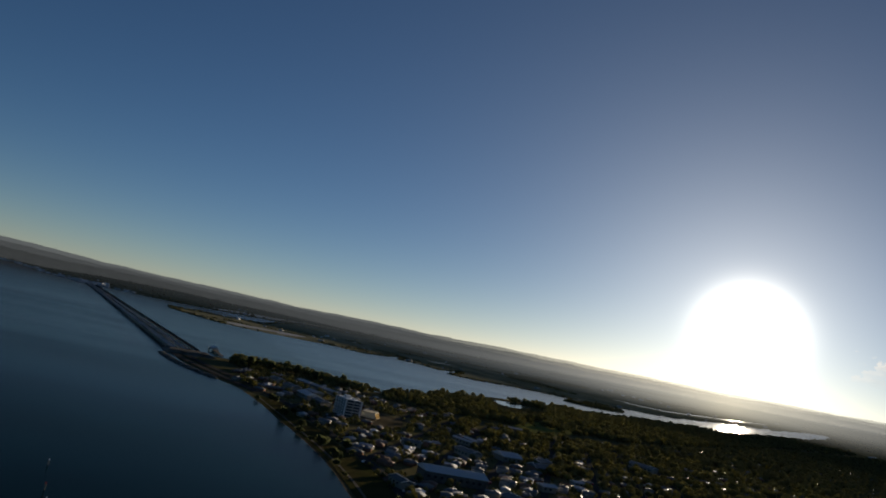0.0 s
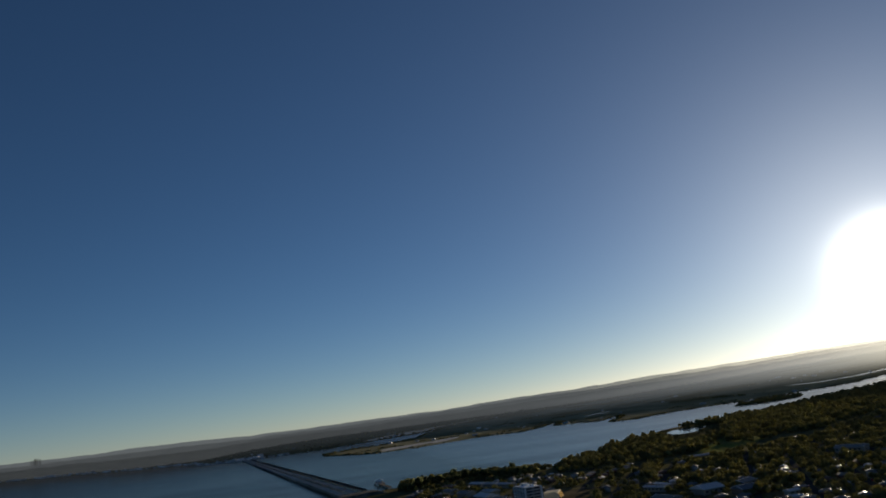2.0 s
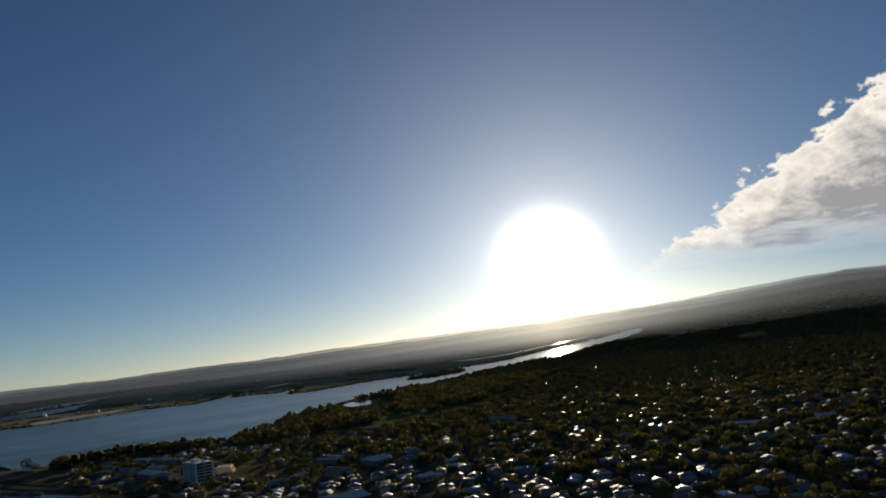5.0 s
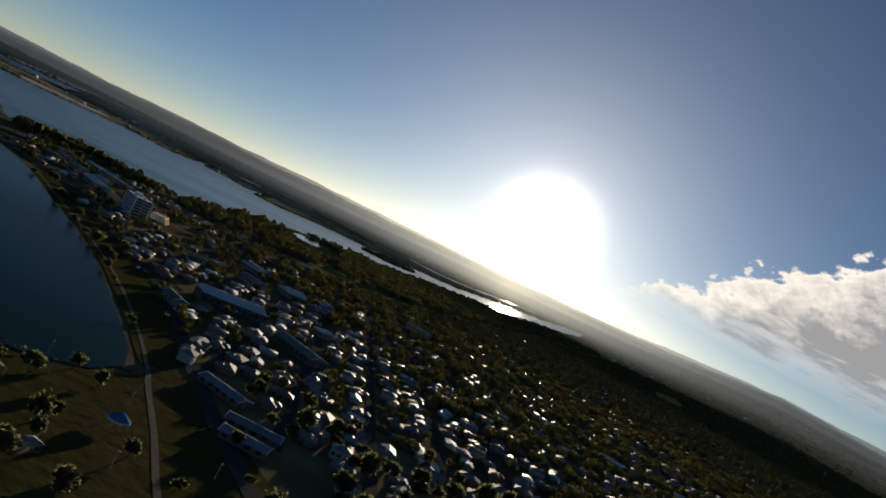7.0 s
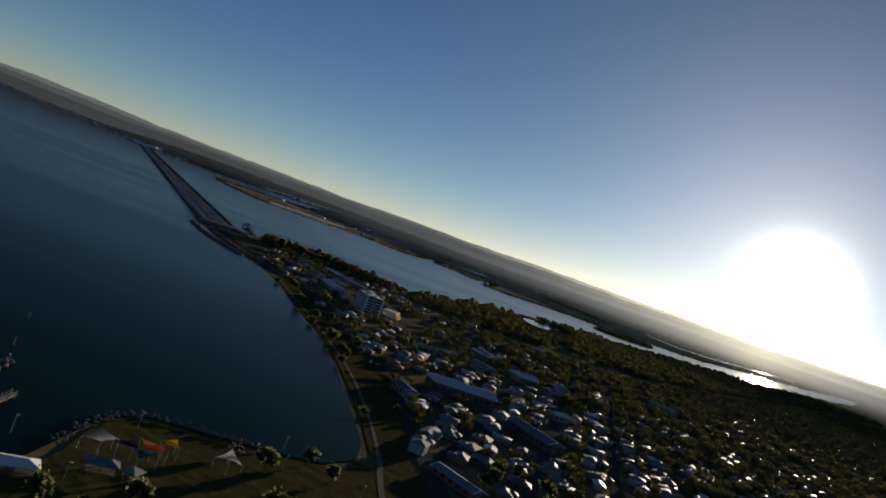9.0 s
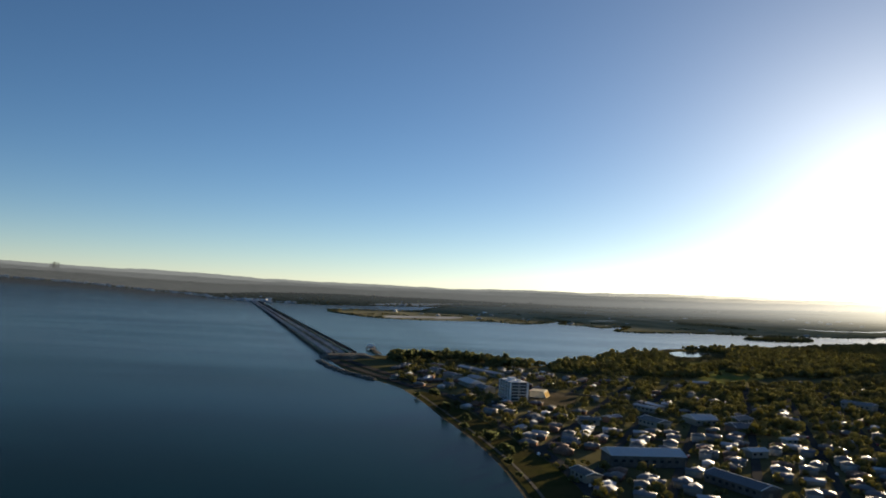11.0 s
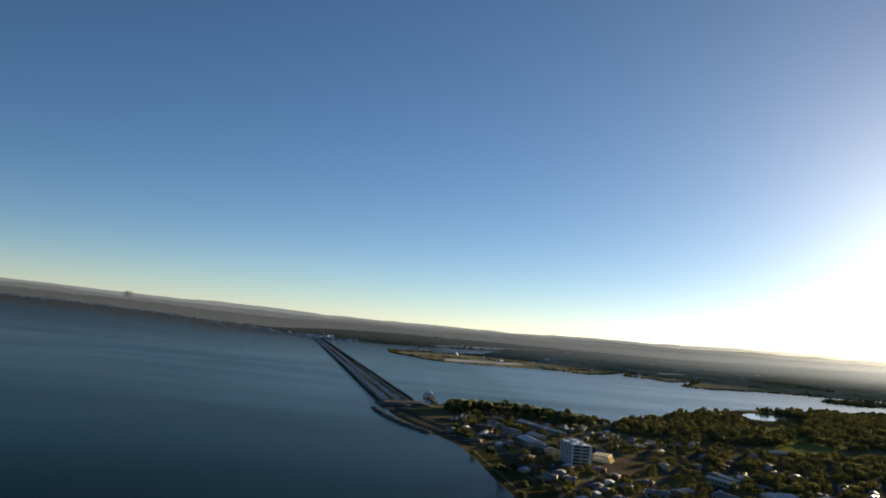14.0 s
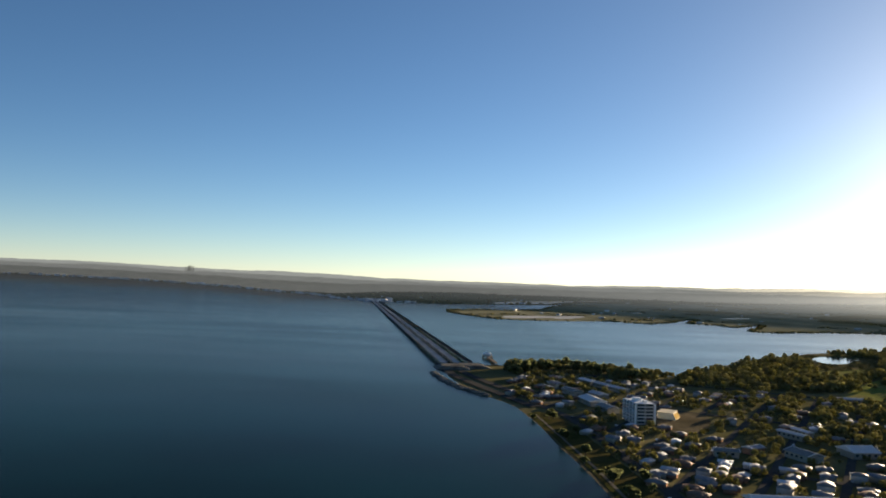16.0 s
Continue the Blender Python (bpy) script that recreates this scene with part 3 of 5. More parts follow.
# ---- bridges ----
def bridge(name, start, end, width, deck_z, mat, label, spacing, group):
    a, b = Vector((*start, 0)), Vector((*end, 0))
    n = (b - a).length
    turn = math.degrees(math.atan2(b.y - a.y, b.x - a.x))
    top = thing(name, pose(a.x, a.y, 0, 0, 0, turn), label, "bridge", group)
    bm = bmesh.new()
    prism(bm, [(-width / 2, deck_z), (width / 2, deck_z), (width / 2, deck_z - 0.5), (width * 0.3, deck_z - 1.5), (-width * 0.3, deck_z - 1.5), (-width / 2, deck_z - 0.5)],
          n, pose(n / 2, 0, 0, 0, 0, -90))
    part("deck", bm, mat, top)
    bm = bmesh.new()
    box(bm, n, width - 1.8, 0.06, pose(n / 2, 0, deck_z + 0.004))
    part("roadway", bm, M_ASPHALT if mat is M_OLDCON else M_DECK, top, "worn grey roadway")
    for s in (-1, 1):
        bm = bmesh.new()
        prism(bm, [(-0.25, 0), (0.25, 0), (0.12, 1.1), (-0.12, 1.1)], n, pose(n / 2, s * (width / 2 - 0.3), deck_z, 0, 0, -90))
        part("parapet", bm, mat, top)
    bm = bmesh.new()
    box(bm, 1.8, width * 0.85, 1.1, pose(0, 0, deck_z - 2.6))
    for s in (-1, 0, 1):
        bmesh.ops.create_cone(bm, cap_ends=True, segments=8, radius1=0.6, radius2=0.6, depth=deck_z + 0.4, matrix=pose(0, s * width * 0.3, (deck_z - 5.2) / 2))
    me = mesh_of("pier", bm, mat)
    for i in range(int(n / spacing) + 1):
        shared("pier", me, top, pose(min(6 + i * spacing, n - 3), 0, 0))
    return top


bridge("highway_bridge", (8, 1108), (-338, 3895), 10.5, 6.0, M_CONCRETE, "long pale concrete highway bridge over the bay", 32, "parallel bridges")
bridge("highway_bridge", (26, 1122), (-322, 3905), 9.5, 5.5, M_CONCRETE, "long concrete highway bridge beside its twin", 32, "parallel bridges")
bridge("old_bridge", (46, 1142), (-306, 3930), 7.0, 4.6, M_OLDCON, "dark weathered old low bridge beside the highway", 36, "parallel bridges")
for i, (sx, sy, ex, ey, w) in enumerate(((8, 1108, 96, 780, 12.5), (26, 1122, 112, 800, 11.5))):
    ribbon("road", smooth_line([(sx, sy), (sx + 12, sy - 90), (sx + 48, sy - 210), (ex, ey)], 15), w, M_ASPHALT, 0.5, "grey approach road to the bridge")
for sx, sy, sz in ((17, 1104, 5.0), (46, 1132, 4.0)):
    bm = bmesh.new()
    prism(bm, [(-26, -0.4), (26, -0.4), (14, sz), (-14, sz)], 34, pose(sx + 2, sy - 14, 0, 0, 0, 7))
    ob = part("embankment", bm, M_ROCK)
    tagged(ob, "rock-faced embankment at the bridge end", "embankment", "", "structure")


def rock_bank(line, name, label, count, half, size, seed):
    """A heap of single boulders along a line."""
    rng = random.Random(seed)
    top = thing(name, Matrix(), label, "breakwater")
    kinds = []
    for k in range(4):
        bm = bmesh.new()
        bmesh.ops.create_icosphere(bm, subdivisions=1, radius=1)
        for v in bm.verts:
            v.co *= rng.uniform(0.7, 1.15)
            v.co.z *= 0.75
        kinds.append(mesh_of("boulder", bm, M_ROCK))
    for i in range(count):
        q = line[int(i / count * (len(line) - 1))]
        s = size * rng.uniform(0.6, 1.3)
        o = rng.gauss(0, half)
        m = pose(q[0] + o + rng.uniform(-2, 2), q[1] + rng.uniform(-3, 3), max(0.1, 1.2 - abs(o) * 0.25), 0, 0, rng.uniform(0, 360))
        shared("boulder", kinds[i % 4], top, m @ Matrix.Diagonal((s, s, s, 1)))


rock_bank(smooth_line([(-6, 1030), (2, 985), (14, 935), (32, 885), (54, 838)], 4), "breakwater", "dark curved rubble breakwater off the point", 260, 2.0, 2.4, 5)
rock_bank(smooth_line([(-24, 178), (-18, 196), (-11, 212), (0, 222), (20, 222), (44, 221)], 3), "sea_wall", "low rubble wall round the park shore", 150, 0.5, 0.6, 6)


# ---- plants ----
def clump_template(seed, clumps, spread, tall, size, base):
    """A crown as a cloud of small ragged leaf clumps: vertices and triangles, one unit wide."""
    rng = np.random.RandomState(seed)
    g = (1 + 5 ** 0.5) / 2
    iv = np.array([(-1, g, 0), (1, g, 0), (-1, -g, 0), (1, -g, 0), (0, -1, g), (0, 1, g), (0, -1, -g), (0, 1, -g), (g, 0, -1), (g, 0, 1), (-g, 0, -1), (-g, 0, 1)]) / 1.9
    it = np.array([(0, 11, 5), (0, 5, 1), (0, 1, 7), (0, 7, 10), (0, 10, 11), (1, 5, 9), (5, 11, 4), (11, 10, 2), (10, 7, 6), (7, 1, 8),
                   (3, 9, 4), (3, 4, 2), (3, 2, 6), (3, 6, 8), (3, 8, 9), (4, 9, 5), (2, 4, 11), (6, 2, 10), (8, 6, 7), (9, 8, 1)])
    vs, fs = [], []
    for k in range(clumps):
        d = rng.normal(size=3)
        d /= np.linalg.norm(d)
        r = rng.uniform(0.25, 1.0) ** 0.5
        c = np.array([d[0] * spread * r, d[1] * spread * r, base + tall * (0.5 + 0.5 * d[2] * r)])
        s = size * rng.uniform(0.6, 1.25)
        v = iv * s * rng.uniform(0.7, 1.3, (len(iv), 1)) * (1, 1, 0.75) + c
        fs.append(it + len(iv) * k)
        vs.append(v)
    return np.concatenate(vs), np.concatenate(fs)


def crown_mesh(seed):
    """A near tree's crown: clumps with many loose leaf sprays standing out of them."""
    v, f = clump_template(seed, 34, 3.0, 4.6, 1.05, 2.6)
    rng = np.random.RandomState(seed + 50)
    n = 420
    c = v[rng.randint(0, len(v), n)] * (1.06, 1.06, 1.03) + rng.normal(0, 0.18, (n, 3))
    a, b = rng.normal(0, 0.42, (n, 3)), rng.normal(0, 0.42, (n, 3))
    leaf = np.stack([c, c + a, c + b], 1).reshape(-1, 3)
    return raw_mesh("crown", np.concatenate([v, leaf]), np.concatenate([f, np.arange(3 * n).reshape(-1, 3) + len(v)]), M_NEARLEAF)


def trunk_mesh(seed):
    rng = random.Random(seed)
    bm = bmesh.new()
    bmesh.ops.create_cone(bm, cap_ends=True, segments=7, radius1=0.32, radius2=0.16, depth=4.4, matrix=pose(0, 0, 2.0))
    for k in range(5):
        a = rng.uniform(0, 360)
        bmesh.ops.create_cone(bm, cap_ends=True, segments=5, radius1=0.13, radius2=0.05, depth=3.0,
                              matrix=pose(0, 0, 3.2 + 0.3 * k, 0, 0, a) @ pose(0.9, 0, 0.9, 0, 45, 0))
    return mesh_of("trunk", bm, M_BARK)


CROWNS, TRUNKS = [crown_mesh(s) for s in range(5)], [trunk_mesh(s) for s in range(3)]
TREE_LABELS = ("spreading dark green gum tree with open crown", "dense olive-green street tree casting long shade", "tall ragged eucalypt with thin grey trunk",
               "rounded bushy garden tree beside houses", "low broad fig tree with dark foliage")


def tree(x, y, size, k, turn, group):
    top = thing("tree", pose(x, y, terrain(x, y) - 0.1, 0, 0, turn) @ Matrix.Diagonal((size, size, size * (1.0 + 0.12 * (k - 2)), 1)), TREE_LABELS[k], "tree", group)
    shared("trunk", TRUNKS[k % 3], top, Matrix())
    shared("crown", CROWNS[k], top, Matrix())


def inside_many(poly, pts):
    p = np.asarray(poly)
    x, y = pts[:, 0], pts[:, 1]
    hit = np.zeros(len(pts), bool)
    for (x0, y0), (x1, y1) in zip(p, np.roll(p, -1, 0)):
        if y0 != y1:
            hit ^= ((y0 > y) != (y1 > y)) & (x < (x1 - x0) * (y - y0) / (y1 - y0) + x0)
    return hit


def pick(rng, lo, hi, n, keep_in=(), keep_out=()):
    pts = rng.uniform(lo, hi, (n, 2))
    ok = np.ones(n, bool)
    for poly in keep_in:
        ok &= inside_many(poly, pts)
    for poly in keep_out:
        ok &= ~inside_many(poly, pts)
    return pts[ok]


# ---- suburb plan: streets run along U, lots on both sides ----
UX, UY = math.sin(radians(29)), math.cos(radians(29))
SUBURB = [(128, 250), (134, 420), (124, 620), (112, 745), (84, 860), (96, 960), (130, 1090), (215, 1110), (262, 1010), (300, 930), (400, 935), (470, 915), (600, 945),
          (740, 1010), (900, 1130), (1150, 1330), (1500, 1620), (2050, 2050), (2700, 2250), (3300, 1700), (3300, 900), (2400, 100), (1500, -500), (600, -500), (240, -100), (150, 130)]
TOWN = [(112, 745), (84, 860), (96, 960), (140, 1080), (215, 1090), (300, 930), (262, 800), (215, 690), (150, 690)]
rng = np.random.RandomState(11)
lots, street_lines = [], []
for row in range(-52, 90):
    v0 = row * 45.0
    pts = [(200 + UX * u + UY * v0, 300 + UY * u - UX * v0) for u in np.arange(-1500, 3400, 13.5)]
    ok = inside_many(SUBURB, np.array(pts))
    run = []
    for q, good in zip(pts, ok):
        if good:
            run.append(q)
        else:
            if len(run) > 3:
                street_lines.append(run)
            run = []
    for q, good in zip(pts, ok):
        if not good:
            continue
        for side in (-1, 1):
            off = 12.0 + rng.uniform(-3, 5)
            x, y = q[0] + UY * off * side + UX * rng.uniform(-6, 6), q[1] - UX * off * side + UY * rng.uniform(-6, 6)
            lots.append((x, y, side, rng.rand(), rng.rand(), rng.rand()))
# halls and long buildings: x, y, turn, length, width, height, roof
HALLS_A = [(198, 437, 0, 48, 20, 7, 2), (134, 203, -33, 24, 9.5, 3.0, 3), (124, 187, -38, 20, 9.5, 3.0, 3), (133, 243, -62, 26, 9.5, 3.0, 3),
        (231, 376, -74, 42, 15, 5, 3), (330, 612, -10, 16, 12, 4.5, 0), (362, 612, 30, 22, 14, 4.5, 0), (316, 686, -78, 22, 6, 4, 2),
        (352, 520, 10, 10, 7, 4, 2), (145, 392, -80, 18, 10, 4.5, 0), (321, 604, 8, 21, 21, 5, 2)]
HALLS_B = [(300, 668, -68, 27, 7, 4.5, 2), (271, 584, -74, 24, 14, 5, 0), (338, 566, 4, 18, 18, 5, 3), (470, 905, -4, 28, 9, 4.5, 2),
        (294, 469, 10, 14, 10, 4.5, 2), (160, 815, -80, 34, 18, 5, 2), (186, 982, -68, 28, 10, 4.5, 2), (198, 951, -68, 28, 10, 4.5, 2),
        (210, 920, -68, 28, 10, 4.5, 2), (593, 392, -60, 26, 10, 4.5, 2), (647, 345, -50, 15, 11, 4.5, 2)]
HALLS_C = [(503, 370, -20, 11, 8, 4, 2), (575, 741, -60, 32, 16, 5, 0), (150, 880, -70, 24, 13, 5, 0), (175, 860, -70, 22, 12, 5, 2),
        (212, 842, -20, 18, 12, 5, 3), (140, 935, -70, 20, 12, 5, 0), (125, 900, -70, 16, 9, 5, 1), (166, 770, -76, 24, 13, 5, 0),
        (150, 1000, -60, 17, 10, 4.5, 1), (240, 600, 35, 15, 9, 4.5, 3), (214, 585, -10, 17, 9, 4.5, 0)]
BIG = HALLS_A + HALLS_B + HALLS_C


def free(x, y, r):
    if any(math.hypot(x - b[0], y - b[1]) < r + max(b[3], b[4]) * 0.55 for b in BIG):
        return False
    if math.hypot(x - 184, y - 722) < 34 or math.hypot(x - 219, y - 748) < 24:
        return False
    return not any(inside(poly, x, y) for poly in BARE)


def roof_shape(l, w, z, rise, hip, over):
    bm = bmesh.new()
    l2, w2 = l / 2 + over, w / 2 + over
    r = max(0.2, l2 - (w2 if hip else 0))
    low = [bm.verts.new(p) for p in ((-l2, -w2, z), (l2, -w2, z), (l2, w2, z), (-l2, w2, z))]
    a, b = bm.verts.new((-r, 0, z + rise)), bm.verts.new((r, 0, z + rise))
    bm.faces.new((low[0], low[1], b, a))
    bm.faces.new((low[2], low[3], a, b))
    bm.faces.new((low[1], low[2], b))
    bm.faces.new((low[3], low[0], a))
    bm.faces.new(low[::-1])
    geom = bmesh.ops.extrude_face_region(bm, geom=[f for f in bm.faces if len(f.verts) == 4 and all(abs(v.co.z - z) < 1e-5 for v in f.verts)])
    for v in geom["geom"]:
        if isinstance(v, bmesh.types.BMVert):
            v.co.z -= 0.22
    return bm


def house_kit(l, w, h, rise, hip, wing, wall, roof):
    """A house as its parts' meshes: walls, roof, a wing with its roof, windows, a door."""
    kit = []
    bm = bmesh.new()
    box(bm, l, w, h)
    kit.append(("wall", mesh_of("wall", bm, M_WALL[wall]), Matrix()))
    kit.append(("roof", mesh_of("roof", roof_shape(l, w, h + 0.2, rise, hip, 0.5), M_ROOF[roof]), Matrix()))
    if wing:
        at = pose(l * 0.22, -w * 0.5, 0, 0, 0, 90)
        bm = bmesh.new()
        box(bm, w * 0.7, l * 0.38, h - 0.05)
        kit.append(("wall", mesh_of("wall", bm, M_WALL[wall]), at))
        kit.append(("roof", mesh_of("roof", roof_shape(w * 0.7, l * 0.38, h + 0.15, rise * 0.8, hip, 0.6), M_ROOF[roof]), at))
    bm = bmesh.new()
    box(bm, 1.6, 0.12, 1.1)
    pane = mesh_of("window", bm, M_PANE)
    for x, side in ((-0.3, 1), (0.05, 1), (0.36, 1), (-0.35, -1)):
        kit.append(("window", pane, pose(l * x, side * w / 2, h * 0.4)))
    bm = bmesh.new()
    box(bm, 1.0, 0.1, 2.05)
    kit.append(("door", mesh_of("door", bm, M_TIMBER), pose(-l * 0.12, -w / 2, 0)))
    return kit


KITS = [house_kit(11.5, 7.5, 2.6, 1.8, True, True, 1, 0), house_kit(10.5, 7, 2.6, 1.3, False, False, 0, 2), house_kit(9.5, 7.5, 4.8, 1.6, True, False, 2, 0),
        house_kit(12, 7.5, 2.6, 1.8, True, True, 1, 1), house_kit(10.5, 7, 3.8, 1.4, False, True, 0, 3), house_kit(9.5, 6.5, 2.6, 1.1, False, False, 2, 2)]
HOUSE_LABELS = ("low brick house with grey hipped tile roof", "cream weatherboard house with pale metal gable roof", "two-storey white house with grey hipped roof",
                "long brick house with brown terracotta tile roof", "raised cream house with slate-blue roof", "small white cottage with bright metal roof")


def house_thing(x, y, turn, k):
    top = thing("house", pose(x, y, 0, 0, 0, turn), HOUSE_LABELS[k], "house", "suburban houses")
    for name, me, m in KITS[k]:
        shared(name, me, top, m)


U_TURN = 90 - 29
near, far = [], []
for x, y, side, a, b, c in lots:
    if a < 0.22 or not free(x, y, 8.5):
        continue
    d = math.hypot(x - 60, y + 60)
    patch = noise.noise(Vector((x, y, 4)) / 170) + 0.4 * noise.noise(Vector((x, y, 4)) / 60)
    if d > 640 and b > 0.50 + 0.95 * patch - (d - 640) / 1300 * 0.45:
        continue
    if x > 360 and c * 7.3 % 1 < 0.36:
        continue
    k = (0, 0, 3, 1, 4, 0, 3, 2, 0, 5, 4, 4)[int(c * 12) % 12]
    turn = U_TURN + (0 if b < 0.6 else 90) + (180 if side > 0 else 0) + (a - 0.6) * 30
    (near if d < 760 else far).append((x, y, turn, k, d))
near.sort(key=lambda q: q[4])
far += near[290:]
for x, y, turn, k, d in near[:290]:
    house_thing(x, y, turn, k)
for k in range(6):
    pl = [(x, y, terrain(x, y), radians(turn), 1.0, 1.0) for x, y, turn, kk, d in far if kk == k]
    for what, mats in (("wall", M_WALL), ("roof", M_ROOF)):
        vs, fs, base = [], [], 0
        for name, me, m in KITS[k]:
            if name == what:
                me.calc_loop_triangles()
                vs.append(np.array([(m @ v.co)[:] for v in me.vertices]))
                fs.append(np.array([t.vertices[:] for t in me.loop_triangles]) + base)
                base += len(me.vertices)
        mat = KITS[k][0][1].materials[0] if what == "wall" else KITS[k][1][1].materials[0]
        ob = new("far_house_" + what + "s", scatter("far_houses", (np.concatenate(vs), np.concatenate(fs)), pl, mat))
        tagged(ob, "distant suburban house " + what + "s among trees", "houses", "", "stuff")


def big_building(x, y, turn, l, w, h, roof):
    label = ("long building with grey sheet roof and dark openings", "building with brown tiled roof", "large hall with pale metal sheet roof", "long hall with dark blue-grey roof and white gable edges")[roof]
    top = thing("hall", pose(x, y, 0, 0, 0, turn), label, "building", "large halls")
    bm = bmesh.new()
    box(bm, l, w, h)
    part("wall", bm, M_OLDCON if l > 40 else M_WALL[(0, 1, 0, 1)[roof]], top)
    part("roof", roof_shape(l, w, h + 0.2, w * 0.16, False, 0.6), M_ROOF[roof], top)
    for s in (-1, 1):
        bm = bmesh.new()
        q = w / 2 + 0.65
        prism(bm, [(-q, h + 0.05), (0, h + w * 0.16 + 0.1), (q, h + 0.05), (q, h + 0.4), (0, h + w * 0.16 + 0.5), (-q, h + 0.4)], 0.25, pose(s * (l / 2 + 0.74), 0, 0, 0, 0, 90))
        part("gable_edge", bm, M_WHITE, top, "white gable edge")
    bm = bmesh.new()
    box(bm, l + 1.2, 0.5, 0.12, pose(0, 0, h + 0.2 + w * 0.16))
    part("ridge_cap", bm, M_WHITE, top)
    bm = bmesh.new()
    box(bm, 2.2, 0.14, 1.5)
    me = mesh_of("window", bm, M_PANE)
    for i in range(int(l / 5)):
        for s in (-1, 1):
            shared("window", me, top, pose(-l / 2 + 2.5 + i * 5, s * w / 2, h * 0.45))
    bm = bmesh.new()
    box(bm, 3.0, 0.12, 3.0)
    part("door", bm, M_TIMBER, top, at=pose(l / 2, 0, 0, 0, 0, 90))


for b in BIG:
    big_building(*b)


def apartment_block(x, y, turn):
    """A six-storey block with stacked balconies and white slab edges."""
    l, w, storeys, fh = 30.0, 16.0, 6, 3.0
    top = thing("apartment_building", pose(x, y, 0, 0, 0, turn), "grey six-storey apartment block with stacked white balconies", "building")
    bm = bmesh.new()
    box(bm, l, w, storeys * fh)
    part("wall", bm, M_CONCRETE, top)
    bm = bmesh.new()
    box(bm, l + 1.2, w + 1.2, 0.5, pose(0, 0, storeys * fh))
    box(bm, 7, 6, 2.6, pose(4, 1, storeys * fh + 0.5))
    box(bm, 4, 3, 1.6, pose(-8, -2, storeys * fh + 0.5))
    part("roof", bm, M_WHITE, top, "flat white roof with plant rooms")
    bm = bmesh.new()
    box(bm, 7.1, 1.9, 0.3)
    slab = mesh_of("balcony", bm, M_WHITE)
    bm = bmesh.new()
    box(bm, 7.1, 0.12, 0.95)
    rail = mesh_of("balustrade", bm, M_WALL[2])
    bm = bmesh.new()
    box(bm, 6.4, 0.1, 2.3)
    glass = mesh_of("window", bm, M_PANE)
    bm = bmesh.new()
    box(bm, 0.35, 1.9, storeys * fh)
    fin = mesh_of("party_wall", bm, M_WHITE)
    for side in (-1, 1):
        for i in range(5):
            shared("party_wall", fin, top, pose(-l / 2 + 7.5 * i, side * (w / 2 + 0.95), 0))
    for s in range(storeys):
        for i in range(4):
            for side in (-1, 1):
                px, z = -l / 2 + 3.75 + i * 7.5, s * fh
                b = shared("balcony", slab, top, pose(px, side * (w / 2 + 0.95), z + 0.1))
                shared("balustrade", rail, b, pose(0, side * 0.88, 0.3))
                shared("window", glass, top, pose(px, side * w / 2, z + 0.45))
        for i in range(2):
            for side in (-1, 1):
                shared("window", glass, top, pose(side * l / 2, -4 + 8 * i, s * fh + 0.45, 0, 0, 90))
                b = shared("balcony", slab, top, pose(side * (l / 2 + 0.95), -4 + 8 * i, s * fh + 0.1, 0, 0, 90))
                shared("balustrade", rail, b, pose(0, -side * 0.88, 0.3))


apartment_block(184, 722, 97)
M_BRIGHT = material("cream_render", (0.66, 0.58, 0.42), (0.72, 0.64, 0.48), 0.45, 0.6)
# sun glint on the glazing painted as a matte gold colour
M_GOLD = material("gold_glint_glass", (0.50, 0.33, 0.12), (0.56, 0.38, 0.15), 0.6, 0.6, bump=0)
site = thing("low_block", pose(219, 748, 0, 0, 0, -27), "low cream block with slanted glazed front coloured as sunlit gold", "building")
bm = bmesh.new()
# front slanted so that the face catches the low sun
prism(bm, [(-9, 0), (8.5, 0), (5.4, 6), (-9, 6)], 21)
part("wall", bm, M_BRIGHT, site)
bm = bmesh.new()
prism(bm, [(-9.4, 6), (5.8, 6), (5.6, 6.5), (-9.4, 6.5)], 22)
part("roof", bm, M_BRIGHT, site, "flat cream roof edge")
bm = bmesh.new()
box(bm, 0.16, 4.4, 5.0)
glazed = mesh_of("glass_panel", bm, M_GOLD)
for k in range(4):
    shared("glass_panel", glazed, site, pose(8.3, -7.5 + 5 * k, 0.6, 0, -27.3, 0))

# ---- streets ----
for i, run in enumerate(street_lines):
    if len(run) > 4:
        ribbon("road", smooth_line(run[::5] + run[-1:], 70), 6.0, M_ASPHALT, 0.02, "narrow grey suburban street between house lots", "street")
for k, v0 in enumerate(range(-700, 2600, 230)):
    line = [(200 + UX * v0 + UY * u, 300 + UY * v0 - UX * u) for u in range(-2000, 3400, 60)]
    ok = inside_many(SUBURB, np.array(line))
    line = [q for q, g in zip(line, ok) if g]
    if len(line) > 3:
        ribbon("road", line, 8.5, M_ASPHALT, 0.06, "grey suburban cross street", "street")
ribbon("road", smooth_line([(112, 120), (116, 190), (124, 262), (142, 420), (132, 620), (118, 745), (98, 800)], 20), 9, M_ASPHALT, 0.3, "grey foreshore road behind the beach")
ribbon("path", smooth_line([(96, 240), (92, 222), (84, 175), (74, 125), (70, 80)], 8), 2.6, M_PATH, 0.24, "pale concrete footpath across the park", "path")
ribbon("path", smooth_line([(44, 109), (52, 104), (62, 94), (72, 88)], 6), 2.2, M_PATH, 0.24, "pale concrete footpath across the park", "path")

ribbon("path", smooth_line([(96, 240), (104, 300), (111, 400), (109, 500), (101, 620), (92, 735)], 12), 2.0, M_PATH, 0.24, "pale concrete footpath along the foreshore", "path")

